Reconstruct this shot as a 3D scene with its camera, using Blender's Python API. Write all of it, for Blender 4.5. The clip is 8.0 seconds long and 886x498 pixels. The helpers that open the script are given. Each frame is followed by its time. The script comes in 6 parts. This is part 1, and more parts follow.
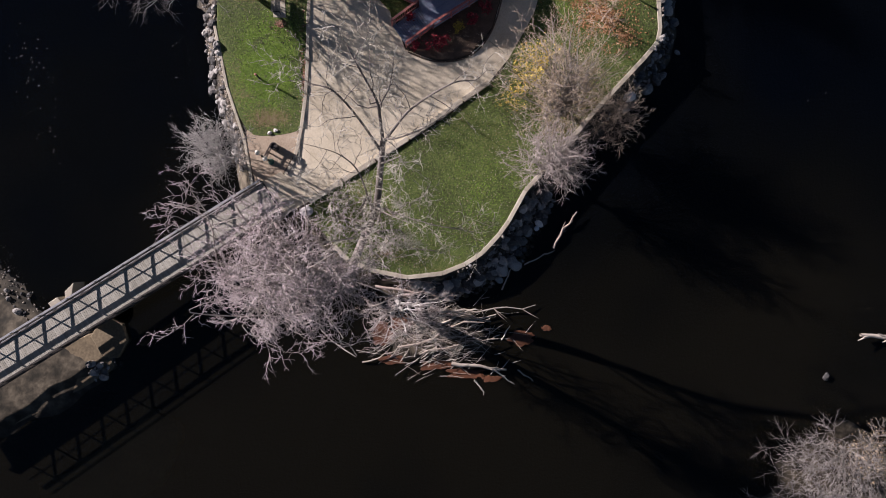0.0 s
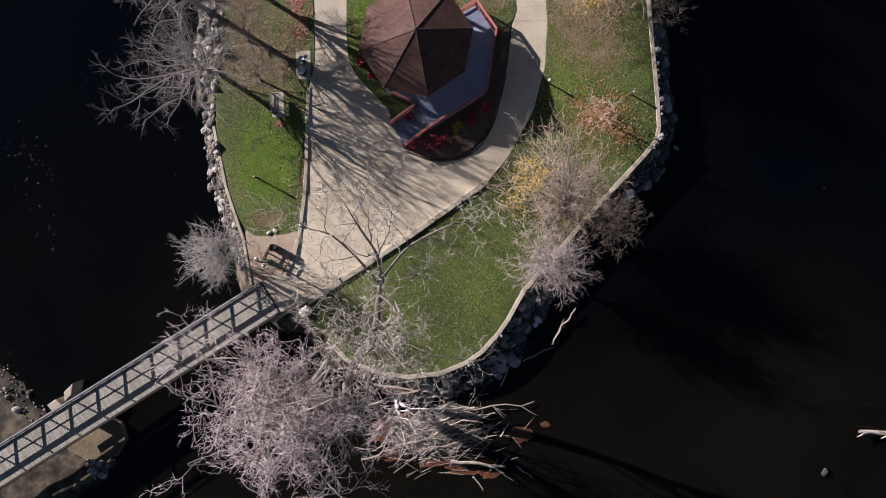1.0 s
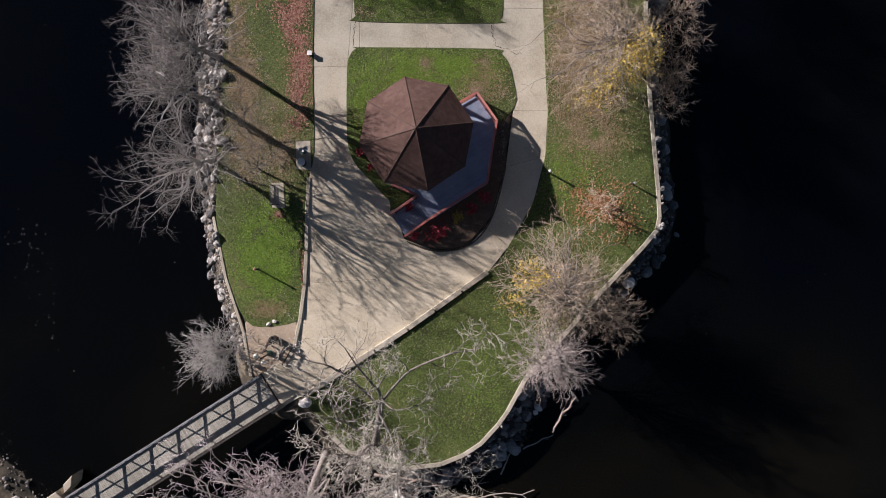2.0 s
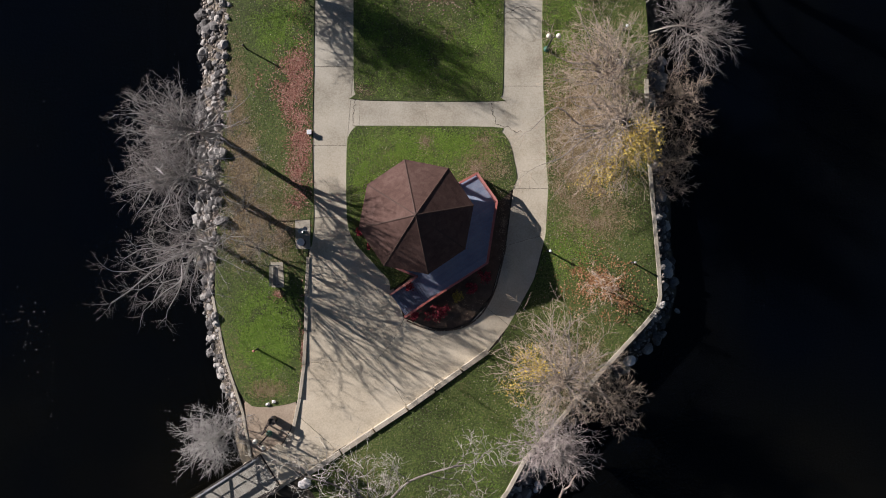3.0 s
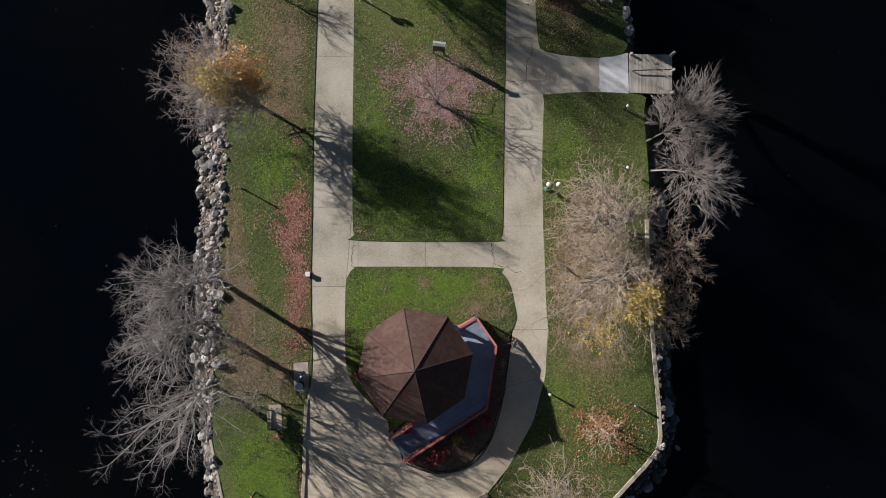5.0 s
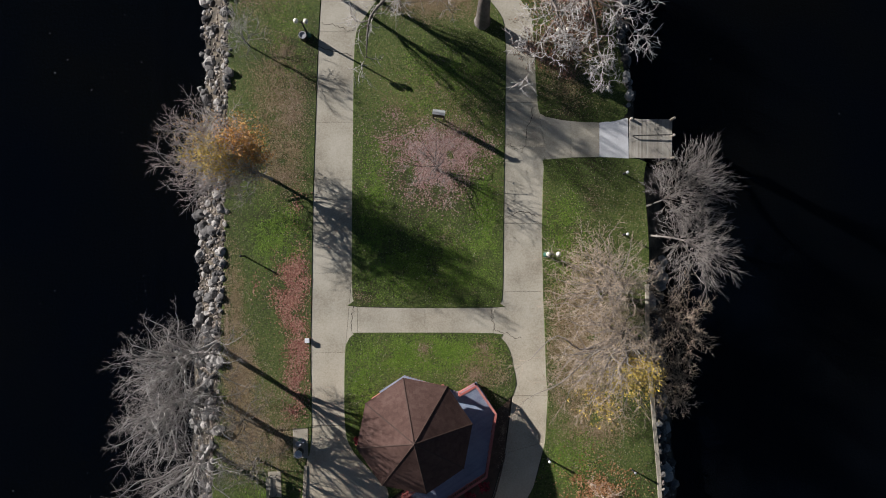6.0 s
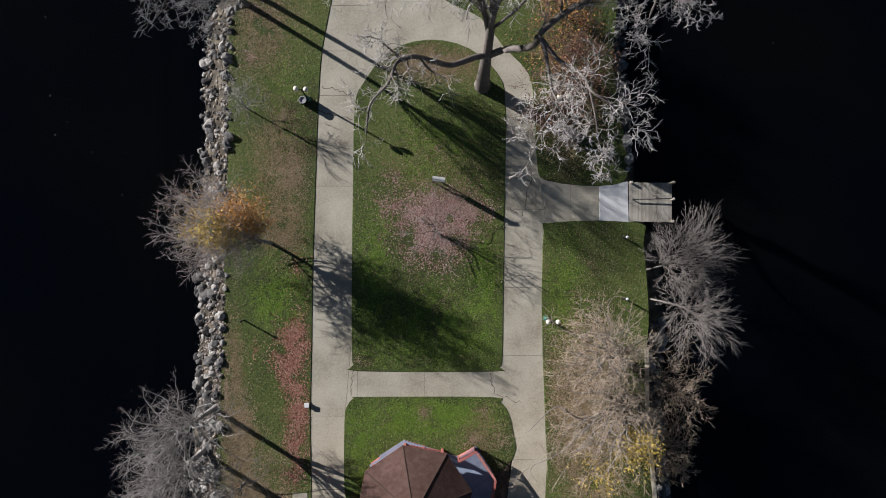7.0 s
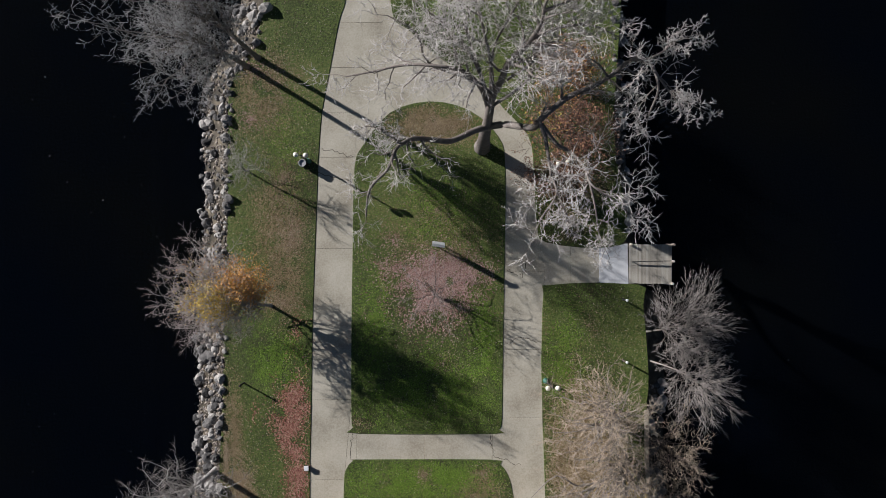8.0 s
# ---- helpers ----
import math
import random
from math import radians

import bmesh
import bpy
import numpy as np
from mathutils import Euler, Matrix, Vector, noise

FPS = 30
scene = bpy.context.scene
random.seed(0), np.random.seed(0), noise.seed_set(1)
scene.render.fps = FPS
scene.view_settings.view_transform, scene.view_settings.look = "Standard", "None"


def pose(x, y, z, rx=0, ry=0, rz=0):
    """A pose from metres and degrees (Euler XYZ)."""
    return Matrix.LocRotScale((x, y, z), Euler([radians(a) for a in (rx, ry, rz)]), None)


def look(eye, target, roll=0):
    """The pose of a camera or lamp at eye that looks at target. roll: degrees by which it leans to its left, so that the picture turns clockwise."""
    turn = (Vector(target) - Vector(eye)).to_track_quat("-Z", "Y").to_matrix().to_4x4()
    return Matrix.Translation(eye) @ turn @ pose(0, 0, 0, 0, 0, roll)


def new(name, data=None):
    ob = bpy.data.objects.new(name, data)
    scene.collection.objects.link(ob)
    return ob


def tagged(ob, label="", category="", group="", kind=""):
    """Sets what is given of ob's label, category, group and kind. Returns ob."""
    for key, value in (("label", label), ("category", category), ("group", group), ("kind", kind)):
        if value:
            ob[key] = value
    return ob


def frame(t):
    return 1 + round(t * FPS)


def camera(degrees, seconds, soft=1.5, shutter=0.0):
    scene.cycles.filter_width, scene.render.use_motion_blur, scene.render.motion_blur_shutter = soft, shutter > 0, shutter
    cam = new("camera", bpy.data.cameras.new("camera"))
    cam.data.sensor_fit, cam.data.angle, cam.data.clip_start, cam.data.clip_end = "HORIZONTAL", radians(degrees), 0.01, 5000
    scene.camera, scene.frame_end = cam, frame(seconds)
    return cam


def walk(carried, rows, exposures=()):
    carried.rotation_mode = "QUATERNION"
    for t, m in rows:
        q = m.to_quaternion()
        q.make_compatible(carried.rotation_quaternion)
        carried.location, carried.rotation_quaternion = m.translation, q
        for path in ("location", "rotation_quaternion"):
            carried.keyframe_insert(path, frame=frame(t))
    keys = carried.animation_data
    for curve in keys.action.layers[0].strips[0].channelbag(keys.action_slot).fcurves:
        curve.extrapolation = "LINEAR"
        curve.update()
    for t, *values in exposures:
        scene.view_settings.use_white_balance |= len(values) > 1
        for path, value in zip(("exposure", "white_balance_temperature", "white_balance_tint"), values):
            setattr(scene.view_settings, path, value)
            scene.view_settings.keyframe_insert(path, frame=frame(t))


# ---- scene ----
# ---- camera: a level flight north, looking straight down ----
cam = camera(72.0, 8.0, soft=1.0)
ROWS = [
    (0.0, -1.487, -0.912, 50.0, -0.36), (0.5, -1.4, 3.132, 50.068, -0.37), (1.0, -1.345, 7.256, 50.16, -0.36),
    (1.5, -1.325, 11.114, 50.2, -0.34), (3.0, -1.272, 21.185, 50.129, -0.31), (3.5, -1.235, 24.221, 50.08, -0.28),
    (4.0, -1.21, 27.164, 50.07, -0.26), (4.5, -1.181, 30.001, 50.042, -0.24), (6.0, -1.1, 38.164, 50.04, -0.21),
    (6.5, -1.082, 40.799, 50.081, -0.18), (7.0, -1.066, 43.405, 50.136, -0.16), (7.5, -1.051, 45.98, 50.18, -0.13),
    (8.0, -1.034, 48.515, 50.189, -0.1),
]
EXPOSURE = [(0.0, 1.02, 6500, 20), (1.5, 0.98, 6500, 18), (3.5, 0.82, 6500, 12), (4.5, 0.76, 6500, 11), (6.5, 0.66, 6350, 9), (8.0, 0.62, 6250, 9)]
walk(cam, [(t, pose(x, y, z, 0.89, -1.24, yaw)) for t, x, y, z, yaw in ROWS],
     exposures=EXPOSURE)

# ---- light: a low, clear late-autumn sun from the west-north-west ----
SUN_ELEVATION, SUN_TURN = 18.9, 119.2
away = Vector((math.cos(radians(SUN_TURN - 90)), -math.sin(radians(SUN_TURN - 90)), -math.tan(radians(SUN_ELEVATION))))
world = bpy.data.worlds.new("world")
scene.world = world
world.use_nodes = True
wn, wl = world.node_tree.nodes, world.node_tree.links
sky = wn.new("ShaderNodeTexSky")
sky.sky_type, sky.sun_disc = "NISHITA", False
sky.ozone_density, sky.dust_density = 4.0, 0.4
sky.sun_elevation, sky.sun_rotation = radians(SUN_ELEVATION), radians(180 + SUN_TURN)
wl.new(sky.outputs["Color"], wn["Background"].inputs["Color"])
wn["Background"].inputs["Strength"].default_value = 0.02
sun_data = bpy.data.lights.new("sun", "SUN")
sun_data.energy, sun_data.angle, sun_data.color = 5.0, radians(0.53), (1.0, 0.955, 0.945)
sun = new("sun", sun_data)
sun.matrix_world = look((0, 0, 80), Vector((0, 0, 80)) + away)


# ---- materials ----
def ramp(nodes, stops):
    node = nodes.new("ShaderNodeValToRGB")
    els = node.color_ramp.elements
    while len(els) < len(stops):
        els.new(0.5)
    for el, (at, col) in zip(els, stops):
        el.position, el.color = at, (*col, 1)
    return node


def mat(name, stops, fine=6.0, coarse=0.5, rough=0.85, bump=0.3, bump_size=0.03, piece=0.0, island=False, metal=0.0,
        mix=0.5, distortion=0.0, spec=0.3):
    """Two scales of noise drive a colour ramp; a third gives fine relief. piece: how far single pieces differ."""
    m = bpy.data.materials.new(name)
    m.use_nodes = True
    n, l = m.node_tree.nodes, m.node_tree.links
    b = n["Principled BSDF"]
    co = n.new("ShaderNodeTexCoord")
    geo = n.new("ShaderNodeNewGeometry")
    big, small = n.new("ShaderNodeTexNoise"), n.new("ShaderNodeTexNoise")
    for node, s, d in ((big, coarse, 4), (small, fine, 6)):
        node.inputs["Scale"].default_value, node.inputs["Detail"].default_value = s, d
        node.inputs["Distortion"].default_value = distortion
        l.new(geo.outputs["Position"], node.inputs["Vector"])
    mx = n.new("ShaderNodeMix")
    mx.data_type = "FLOAT"
    mx.inputs[0].default_value = mix
    l.new(big.outputs["Fac"], mx.inputs[2])
    l.new(small.outputs["Fac"], mx.inputs[3])
    value = mx.outputs[0]
    if piece:
        rnd = geo.outputs["Random Per Island"] if island else n.new("ShaderNodeObjectInfo").outputs["Random"]
        ma = n.new("ShaderNodeMath")
        ma.operation = "MULTIPLY_ADD"
        ma.inputs[1].default_value = piece
        l.new(rnd, ma.inputs[0])
        sub = n.new("ShaderNodeMath")
        sub.operation = "SUBTRACT"
        l.new(value, sub.inputs[0])
        sub.inputs[1].default_value = piece / 2
        l.new(sub.outputs[0], ma.inputs[2])
        value = ma.outputs[0]
    r = ramp(n, stops)
    l.new(value, r.inputs[0])
    l.new(r.outputs[0], b.inputs["Base Color"])
    b.inputs["Roughness"].default_value, b.inputs["Metallic"].default_value = rough, metal
    b.inputs["Specular IOR Level"].default_value = spec
    if bump:
        bp = n.new("ShaderNodeBump")
        bp.inputs["Strength"].default_value, bp.inputs["Distance"].default_value = bump, bump_size
        l.new(small.outputs["Fac"], bp.inputs["Height"])
        l.new(bp.outputs[0], b.inputs["Normal"])
    return m


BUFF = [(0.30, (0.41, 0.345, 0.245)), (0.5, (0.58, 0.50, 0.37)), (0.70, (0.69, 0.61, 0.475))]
M = {
    "concrete": mat("pale worn concrete", [(0.32, (0.275, 0.243, 0.185)), (0.5, (0.42, 0.382, 0.302)), (0.68, (0.52, 0.482, 0.395))], 9, 0.35, bump=0.25, piece=0.05, mix=0.4),
    "slab_new": mat("fresh pale concrete", [(0.3, (0.60, 0.60, 0.60)), (0.7, (0.78, 0.78, 0.78))], 9, 0.6, bump=0.2),
    "kerb": mat("weathered kerb concrete", [(0.25, (0.26, 0.22, 0.17)), (0.5, (0.42, 0.37, 0.29)), (0.75, (0.54, 0.49, 0.40))], 11, 0.8, bump=0.4, piece=0.2),
    "grass": mat("autumn lawn", [(0.34, (0.045, 0.036, 0.019)), (0.42, (0.042, 0.052, 0.014)), (0.49, (0.066, 0.096, 0.020)), (0.55, (0.100, 0.134, 0.031)), (0.60, (0.125, 0.125, 0.042)), (0.68, (0.23, 0.18, 0.092))], 8, 0.13, bump=0.6, bump_size=0.07, mix=0.58),
    "blade": mat("grass blades", [(0.2, (0.05, 0.066, 0.017)), (0.5, (0.10, 0.135, 0.031)), (0.8, (0.22, 0.20, 0.095))], 3, 0.22, bump=0, piece=0.5, island=True),
    "dirt": mat("dry trodden dirt", [(0.3, (0.28, 0.21, 0.15)), (0.55, (0.42, 0.33, 0.24)), (0.8, (0.53, 0.44, 0.33))], 8, 0.7, bump=0.6),
    "mulch": mat("brown bark mulch", [(0.3, (0.06, 0.042, 0.03)), (0.7, (0.19, 0.13, 0.09))], 25, 2, bump=1.0, bump_size=0.05),
    "rock": mat("grey field stone", [(0.2, (0.045, 0.043, 0.042)), (0.5, (0.135, 0.127, 0.12)), (0.85, (0.38, 0.355, 0.325))], 9, 1.2, bump=0.9, bump_size=0.05, piece=0.75),
    "rubble": mat("small broken stone", [(0.2, (0.08, 0.07, 0.062)), (0.5, (0.20, 0.165, 0.14)), (0.85, (0.42, 0.36, 0.30))], 9, 1.2, bump=0.5, piece=0.8, island=True),
    "white_rock": mat("white boulder", [(0.3, (0.6, 0.55, 0.52)), (0.7, (0.8, 0.76, 0.73))], 6, 1.5, bump=0.4),
    "bark": mat("grey tree bark", [(0.25, (0.21, 0.195, 0.182)), (0.5, (0.365, 0.343, 0.322)), (0.75, (0.52, 0.495, 0.468))], 14, 1.5, bump=0.9, bump_size=0.04),
    "twig_grey": mat("thin grey twigs", [(0.25, (0.13, 0.115, 0.105)), (0.5, (0.235, 0.21, 0.195)), (0.75, (0.37, 0.34, 0.32))], 12, 1.2, bump=0.3),
    "sand": mat("brown wet sand", [(0.3, (0.075, 0.057, 0.036)), (0.5, (0.15, 0.114, 0.07)), (0.75, (0.27, 0.21, 0.13))], 5, 0.4, bump=0.4),
    "bark_oak": mat("furrowed grey oak bark", [(0.25, (0.085, 0.07, 0.062)), (0.5, (0.165, 0.142, 0.125)), (0.75, (0.27, 0.24, 0.215))], 14, 1.5, bump=0.9, bump_size=0.05),
    "bark_limb": mat("weathered grey-brown limb bark", [(0.25, (0.125, 0.108, 0.095)), (0.5, (0.245, 0.215, 0.19)), (0.75, (0.39, 0.355, 0.32))], 14, 1.5, bump=0.9, bump_size=0.05),
    "bark_pale": mat("pale silvery bark", [(0.25, (0.36, 0.33, 0.305)), (0.5, (0.53, 0.495, 0.465)), (0.75, (0.66, 0.63, 0.60))], 14, 1.5, bump=0.8, bump_size=0.04),
    "bark_tan": mat("tan twiggy bark", [(0.25, (0.24, 0.18, 0.13)), (0.5, (0.41, 0.325, 0.245)), (0.75, (0.55, 0.45, 0.35))], 14, 1.5, bump=0.8, bump_size=0.04),
    "bark_dark": mat("dark wet bark", [(0.25, (0.055, 0.042, 0.036)), (0.6, (0.13, 0.10, 0.085)), (0.8, (0.22, 0.18, 0.155))], 14, 1.5, bump=0.9, bump_size=0.04),
    "twig_rose": mat("rose-grey twigs", [(0.3, (0.19, 0.15, 0.138)), (0.5, (0.34, 0.285, 0.265)), (0.72, (0.58, 0.51, 0.48))], 10, 1, bump=0.3),
    "twig_olive": mat("pale olive-grey twigs", [(0.3, (0.25, 0.225, 0.185)), (0.5, (0.44, 0.405, 0.345)), (0.72, (0.66, 0.62, 0.55))], 10, 1, bump=0.3),
    "twig_frost": mat("silver-grey twigs", [(0.3, (0.19, 0.187, 0.18)), (0.5, (0.35, 0.343, 0.332)), (0.72, (0.54, 0.53, 0.515))], 10, 1, bump=0.3),
    "twig_pink": mat("pale pinkish twigs", [(0.3, (0.29, 0.235, 0.225)), (0.5, (0.52, 0.435, 0.435)), (0.72, (0.76, 0.685, 0.68))], 10, 1, bump=0.3),
    "leaf_yellow": mat("yellow leaves", [(0.2, (0.32, 0.21, 0.03)), (0.5, (0.50, 0.35, 0.06)), (0.8, (0.62, 0.47, 0.12))], 6, 1, bump=0, piece=0.6, island=True, rough=0.6),
    "leaf_olive": mat("olive yellow leaves", [(0.2, (0.20, 0.17, 0.03)), (0.5, (0.33, 0.26, 0.04)), (0.8, (0.45, 0.33, 0.06))], 6, 1, bump=0, piece=0.6, island=True, rough=0.6),
    "leaf_orange": mat("orange leaves", [(0.2, (0.32, 0.13, 0.03)), (0.5, (0.50, 0.24, 0.06)), (0.8, (0.58, 0.33, 0.11))], 6, 1, bump=0, piece=0.6, island=True, rough=0.6),
    "leaf_rust": mat("rust-brown leaves", [(0.2, (0.075, 0.034, 0.026)), (0.5, (0.17, 0.078, 0.05)), (0.8, (0.30, 0.155, 0.085))], 6, 1, bump=0, piece=0.7, island=True, rough=0.7),
    "litter_red": mat("red fallen leaves", [(0.2, (0.18, 0.062, 0.048)), (0.5, (0.36, 0.162, 0.11)), (0.8, (0.51, 0.31, 0.225))], 6, 1, bump=0, piece=0.8, island=True),
    "litter_pink": mat("pinkish fallen leaves", [(0.2, (0.20, 0.10, 0.085)), (0.5, (0.35, 0.21, 0.18)), (0.8, (0.48, 0.35, 0.30))], 6, 1, bump=0, piece=0.8, island=True),
    "litter_tan": mat("tan fallen leaves", [(0.2, (0.14, 0.09, 0.05)), (0.5, (0.28, 0.20, 0.12)), (0.8, (0.44, 0.35, 0.24))], 6, 1, bump=0, piece=0.8, island=True),
    "fleck": mat("pale curled leaves", [(0.2, (0.22, 0.17, 0.11)), (0.5, (0.38, 0.32, 0.24)), (0.8, (0.55, 0.50, 0.41))], 6, 1, bump=0, piece=0.8, island=True),
    "litter_orange": mat("orange fallen leaves", [(0.2, (0.20, 0.09, 0.035)), (0.5, (0.34, 0.165, 0.075)), (0.8, (0.46, 0.28, 0.15))], 6, 1, bump=0, piece=0.8, island=True),
    "red_leaf": mat("crimson shrub leaves", [(0.2, (0.16, 0.015, 0.025)), (0.6, (0.34, 0.035, 0.055)), (0.85, (0.45, 0.09, 0.10))], 6, 1, bump=0, piece=0.7, island=True),
    "shingle": mat("brown asphalt shingles", [(0.2, (0.054, 0.031, 0.025)), (0.5, (0.102, 0.060, 0.049)), (0.8, (0.16, 0.102, 0.086))], 16, 0.6, bump=0.5, bump_size=0.02, piece=0.15, island=True, spec=0.1),
    "ridge": mat("brown ridge shingles", [(0.3, (0.062, 0.038, 0.03)), (0.7, (0.105, 0.066, 0.052))], 16, 0.8, bump=0.5, piece=0.2),
    "red_paint": mat("faded red paint", [(0.25, (0.34, 0.10, 0.085)), (0.5, (0.47, 0.165, 0.14)), (0.75, (0.56, 0.27, 0.23))], 12, 1.0, rough=0.55, bump=0.2, piece=0.2),
    "deck_grey": mat("grey painted deck boards", [(0.25, (0.20, 0.245, 0.34)), (0.5, (0.28, 0.335, 0.44)), (0.8, (0.37, 0.42, 0.52))], 10, 1.2, rough=0.6, bump=0.2, piece=0.15),
    "plank": mat("weathered grey planks", [(0.2, (0.25, 0.232, 0.19)), (0.5, (0.36, 0.338, 0.285)), (0.8, (0.45, 0.425, 0.365))], 14, 0.9, bump=0.4, piece=0.35),
    "dock_board": mat("sun-bleached dock boards", [(0.2, (0.25, 0.225, 0.185)), (0.5, (0.37, 0.34, 0.285)), (0.8, (0.47, 0.44, 0.38))], 14, 0.9, bump=0.4, piece=0.4),
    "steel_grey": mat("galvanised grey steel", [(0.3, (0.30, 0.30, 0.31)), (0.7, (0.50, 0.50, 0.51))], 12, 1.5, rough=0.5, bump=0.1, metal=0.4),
    "steel_dark": mat("dark weathered and shaded steel", [(0.3, (0.035, 0.03, 0.028)), (0.7, (0.08, 0.07, 0.062))], 12, 1.5, rough=0.6, bump=0.2, metal=0.2),
    "black_metal": mat("black painted metal", [(0.3, (0.012, 0.012, 0.013)), (0.7, (0.03, 0.03, 0.032))], 12, 2, rough=0.45, bump=0.1),
    "green_metal": mat("green painted metal", [(0.3, (0.03, 0.10, 0.075)), (0.7, (0.06, 0.16, 0.12))], 12, 2, rough=0.45, bump=0.1),
    "globe": mat("cream glass globe", [(0.3, (0.70, 0.66, 0.54)), (0.7, (0.80, 0.77, 0.65))], 4, 1, rough=0.25, bump=0, spec=0.5),
    "white_paint": mat("white painted panel", [(0.3, (0.66, 0.68, 0.68)), (0.7, (0.78, 0.79, 0.79))], 8, 1, rough=0.5, bump=0.1),
    "log": mat("bleached driftwood", [(0.2, (0.26, 0.21, 0.165)), (0.5, (0.42, 0.36, 0.30)), (0.8, (0.56, 0.50, 0.43))], 12, 1.2, bump=0.6, piece=0.5),
    "log_brown": mat("pinkish-brown driftwood", [(0.2, (0.19, 0.14, 0.115)), (0.5, (0.33, 0.25, 0.21)), (0.8, (0.45, 0.36, 0.31))], 12, 1.2, bump=0.6, piece=0.4),
    "straw": mat("dry straw grass", [(0.2, (0.15, 0.105, 0.05)), (0.5, (0.27, 0.20, 0.105)), (0.8, (0.38, 0.30, 0.17))], 4, 0.5, bump=0, piece=0.7, island=True),
    "lush": mat("fresh green grass", [(0.2, (0.085, 0.155, 0.015)), (0.5, (0.145, 0.255, 0.028)), (0.8, (0.23, 0.33, 0.05))], 4, 0.5, bump=0, piece=0.7, island=True),
    "mud": mat("rust-red wet mud", [(0.3, (0.05, 0.022, 0.012)), (0.6, (0.13, 0.05, 0.025)), (0.8, (0.20, 0.085, 0.04))], 6, 0.8, rough=0.6, bump=0.8, bump_size=0.05),
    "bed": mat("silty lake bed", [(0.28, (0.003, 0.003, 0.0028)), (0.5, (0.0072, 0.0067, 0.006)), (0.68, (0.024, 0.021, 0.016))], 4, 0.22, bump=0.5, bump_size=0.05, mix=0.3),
    "joint": mat("dark earth in joints", [(0.3, (0.03, 0.024, 0.018)), (0.7, (0.08, 0.065, 0.05))], 12, 2, bump=0.4),
    "floating": mat("pale water specks", [(0.3, (0.4, 0.38, 0.34)), (0.7, (0.6, 0.58, 0.54))], 6, 1, bump=0),
}


def water_material():
    """Clear dark water: a weak murk, a see-through part for the shallows, and gloss that grows at a slant."""
    m = bpy.data.materials.new("dark still lake water")
    m.use_nodes = True
    n, l = m.node_tree.nodes, m.node_tree.links
    n.remove(n["Principled BSDF"])
    geo = n.new("ShaderNodeNewGeometry")
    patch = n.new("ShaderNodeTexNoise")
    patch.inputs["Scale"].default_value, patch.inputs["Detail"].default_value = 0.05, 4
    l.new(geo.outputs["Position"], patch.inputs["Vector"])
    cr = ramp(n, [(0.30, (0.0022, 0.0038, 0.0074)), (0.55, (0.0070, 0.0074, 0.0062)), (0.85, (0.0180, 0.0160, 0.0105))])
    place = n.new("ShaderNodeSeparateXYZ")
    l.new(geo.outputs["Position"], place.inputs[0])
    south = n.new("ShaderNodeMapRange")
    south.inputs["From Min"].default_value, south.inputs["From Max"].default_value = 14.0, -14.0
    south.inputs["To Min"].default_value, south.inputs["To Max"].default_value = -0.12, 0.36
    l.new(place.outputs["Y"], south.inputs["Value"])
    silt = n.new("ShaderNodeMath")
    l.new(patch.outputs["Fac"], silt.inputs[0])
    l.new(south.outputs[0], silt.inputs[1])
    l.new(silt.outputs[0], cr.inputs[0])
    murk = n.new("ShaderNodeBsdfDiffuse")
    l.new(cr.outputs[0], murk.inputs["Color"])
    clear = n.new("ShaderNodeBsdfTransparent")
    clear.inputs["Color"].default_value = (0.72, 0.68, 0.56, 1)
    body = n.new("ShaderNodeMixShader")
    body.inputs[0].default_value = 0.7
    l.new(murk.outputs[0], body.inputs[1])
    l.new(clear.outputs[0], body.inputs[2])
    rip = n.new("ShaderNodeTexNoise")
    rip.inputs["Scale"].default_value, rip.inputs["Detail"].default_value = 1.6, 4
    l.new(geo.outputs["Position"], rip.inputs["Vector"])
    bp = n.new("ShaderNodeBump")
    bp.inputs["Strength"].default_value, bp.inputs["Distance"].default_value = 0.12, 0.03
    l.new(rip.outputs["Fac"], bp.inputs["Height"])
    gloss = n.new("ShaderNodeBsdfGlossy")
    gloss.inputs["Roughness"].default_value = 0.06
    l.new(bp.outputs[0], gloss.inputs["Normal"])
    fr = n.new("ShaderNodeFresnel")
    fr.inputs["IOR"].default_value = 1.33
    top = n.new("ShaderNodeMixShader")
    l.new(fr.outputs[0], top.inputs[0])
    l.new(body.outputs[0], top.inputs[1])
    l.new(gloss.outputs[0], top.inputs[2])
    l.new(top.outputs[0], n["Material Output"].inputs["Surface"])
    return m


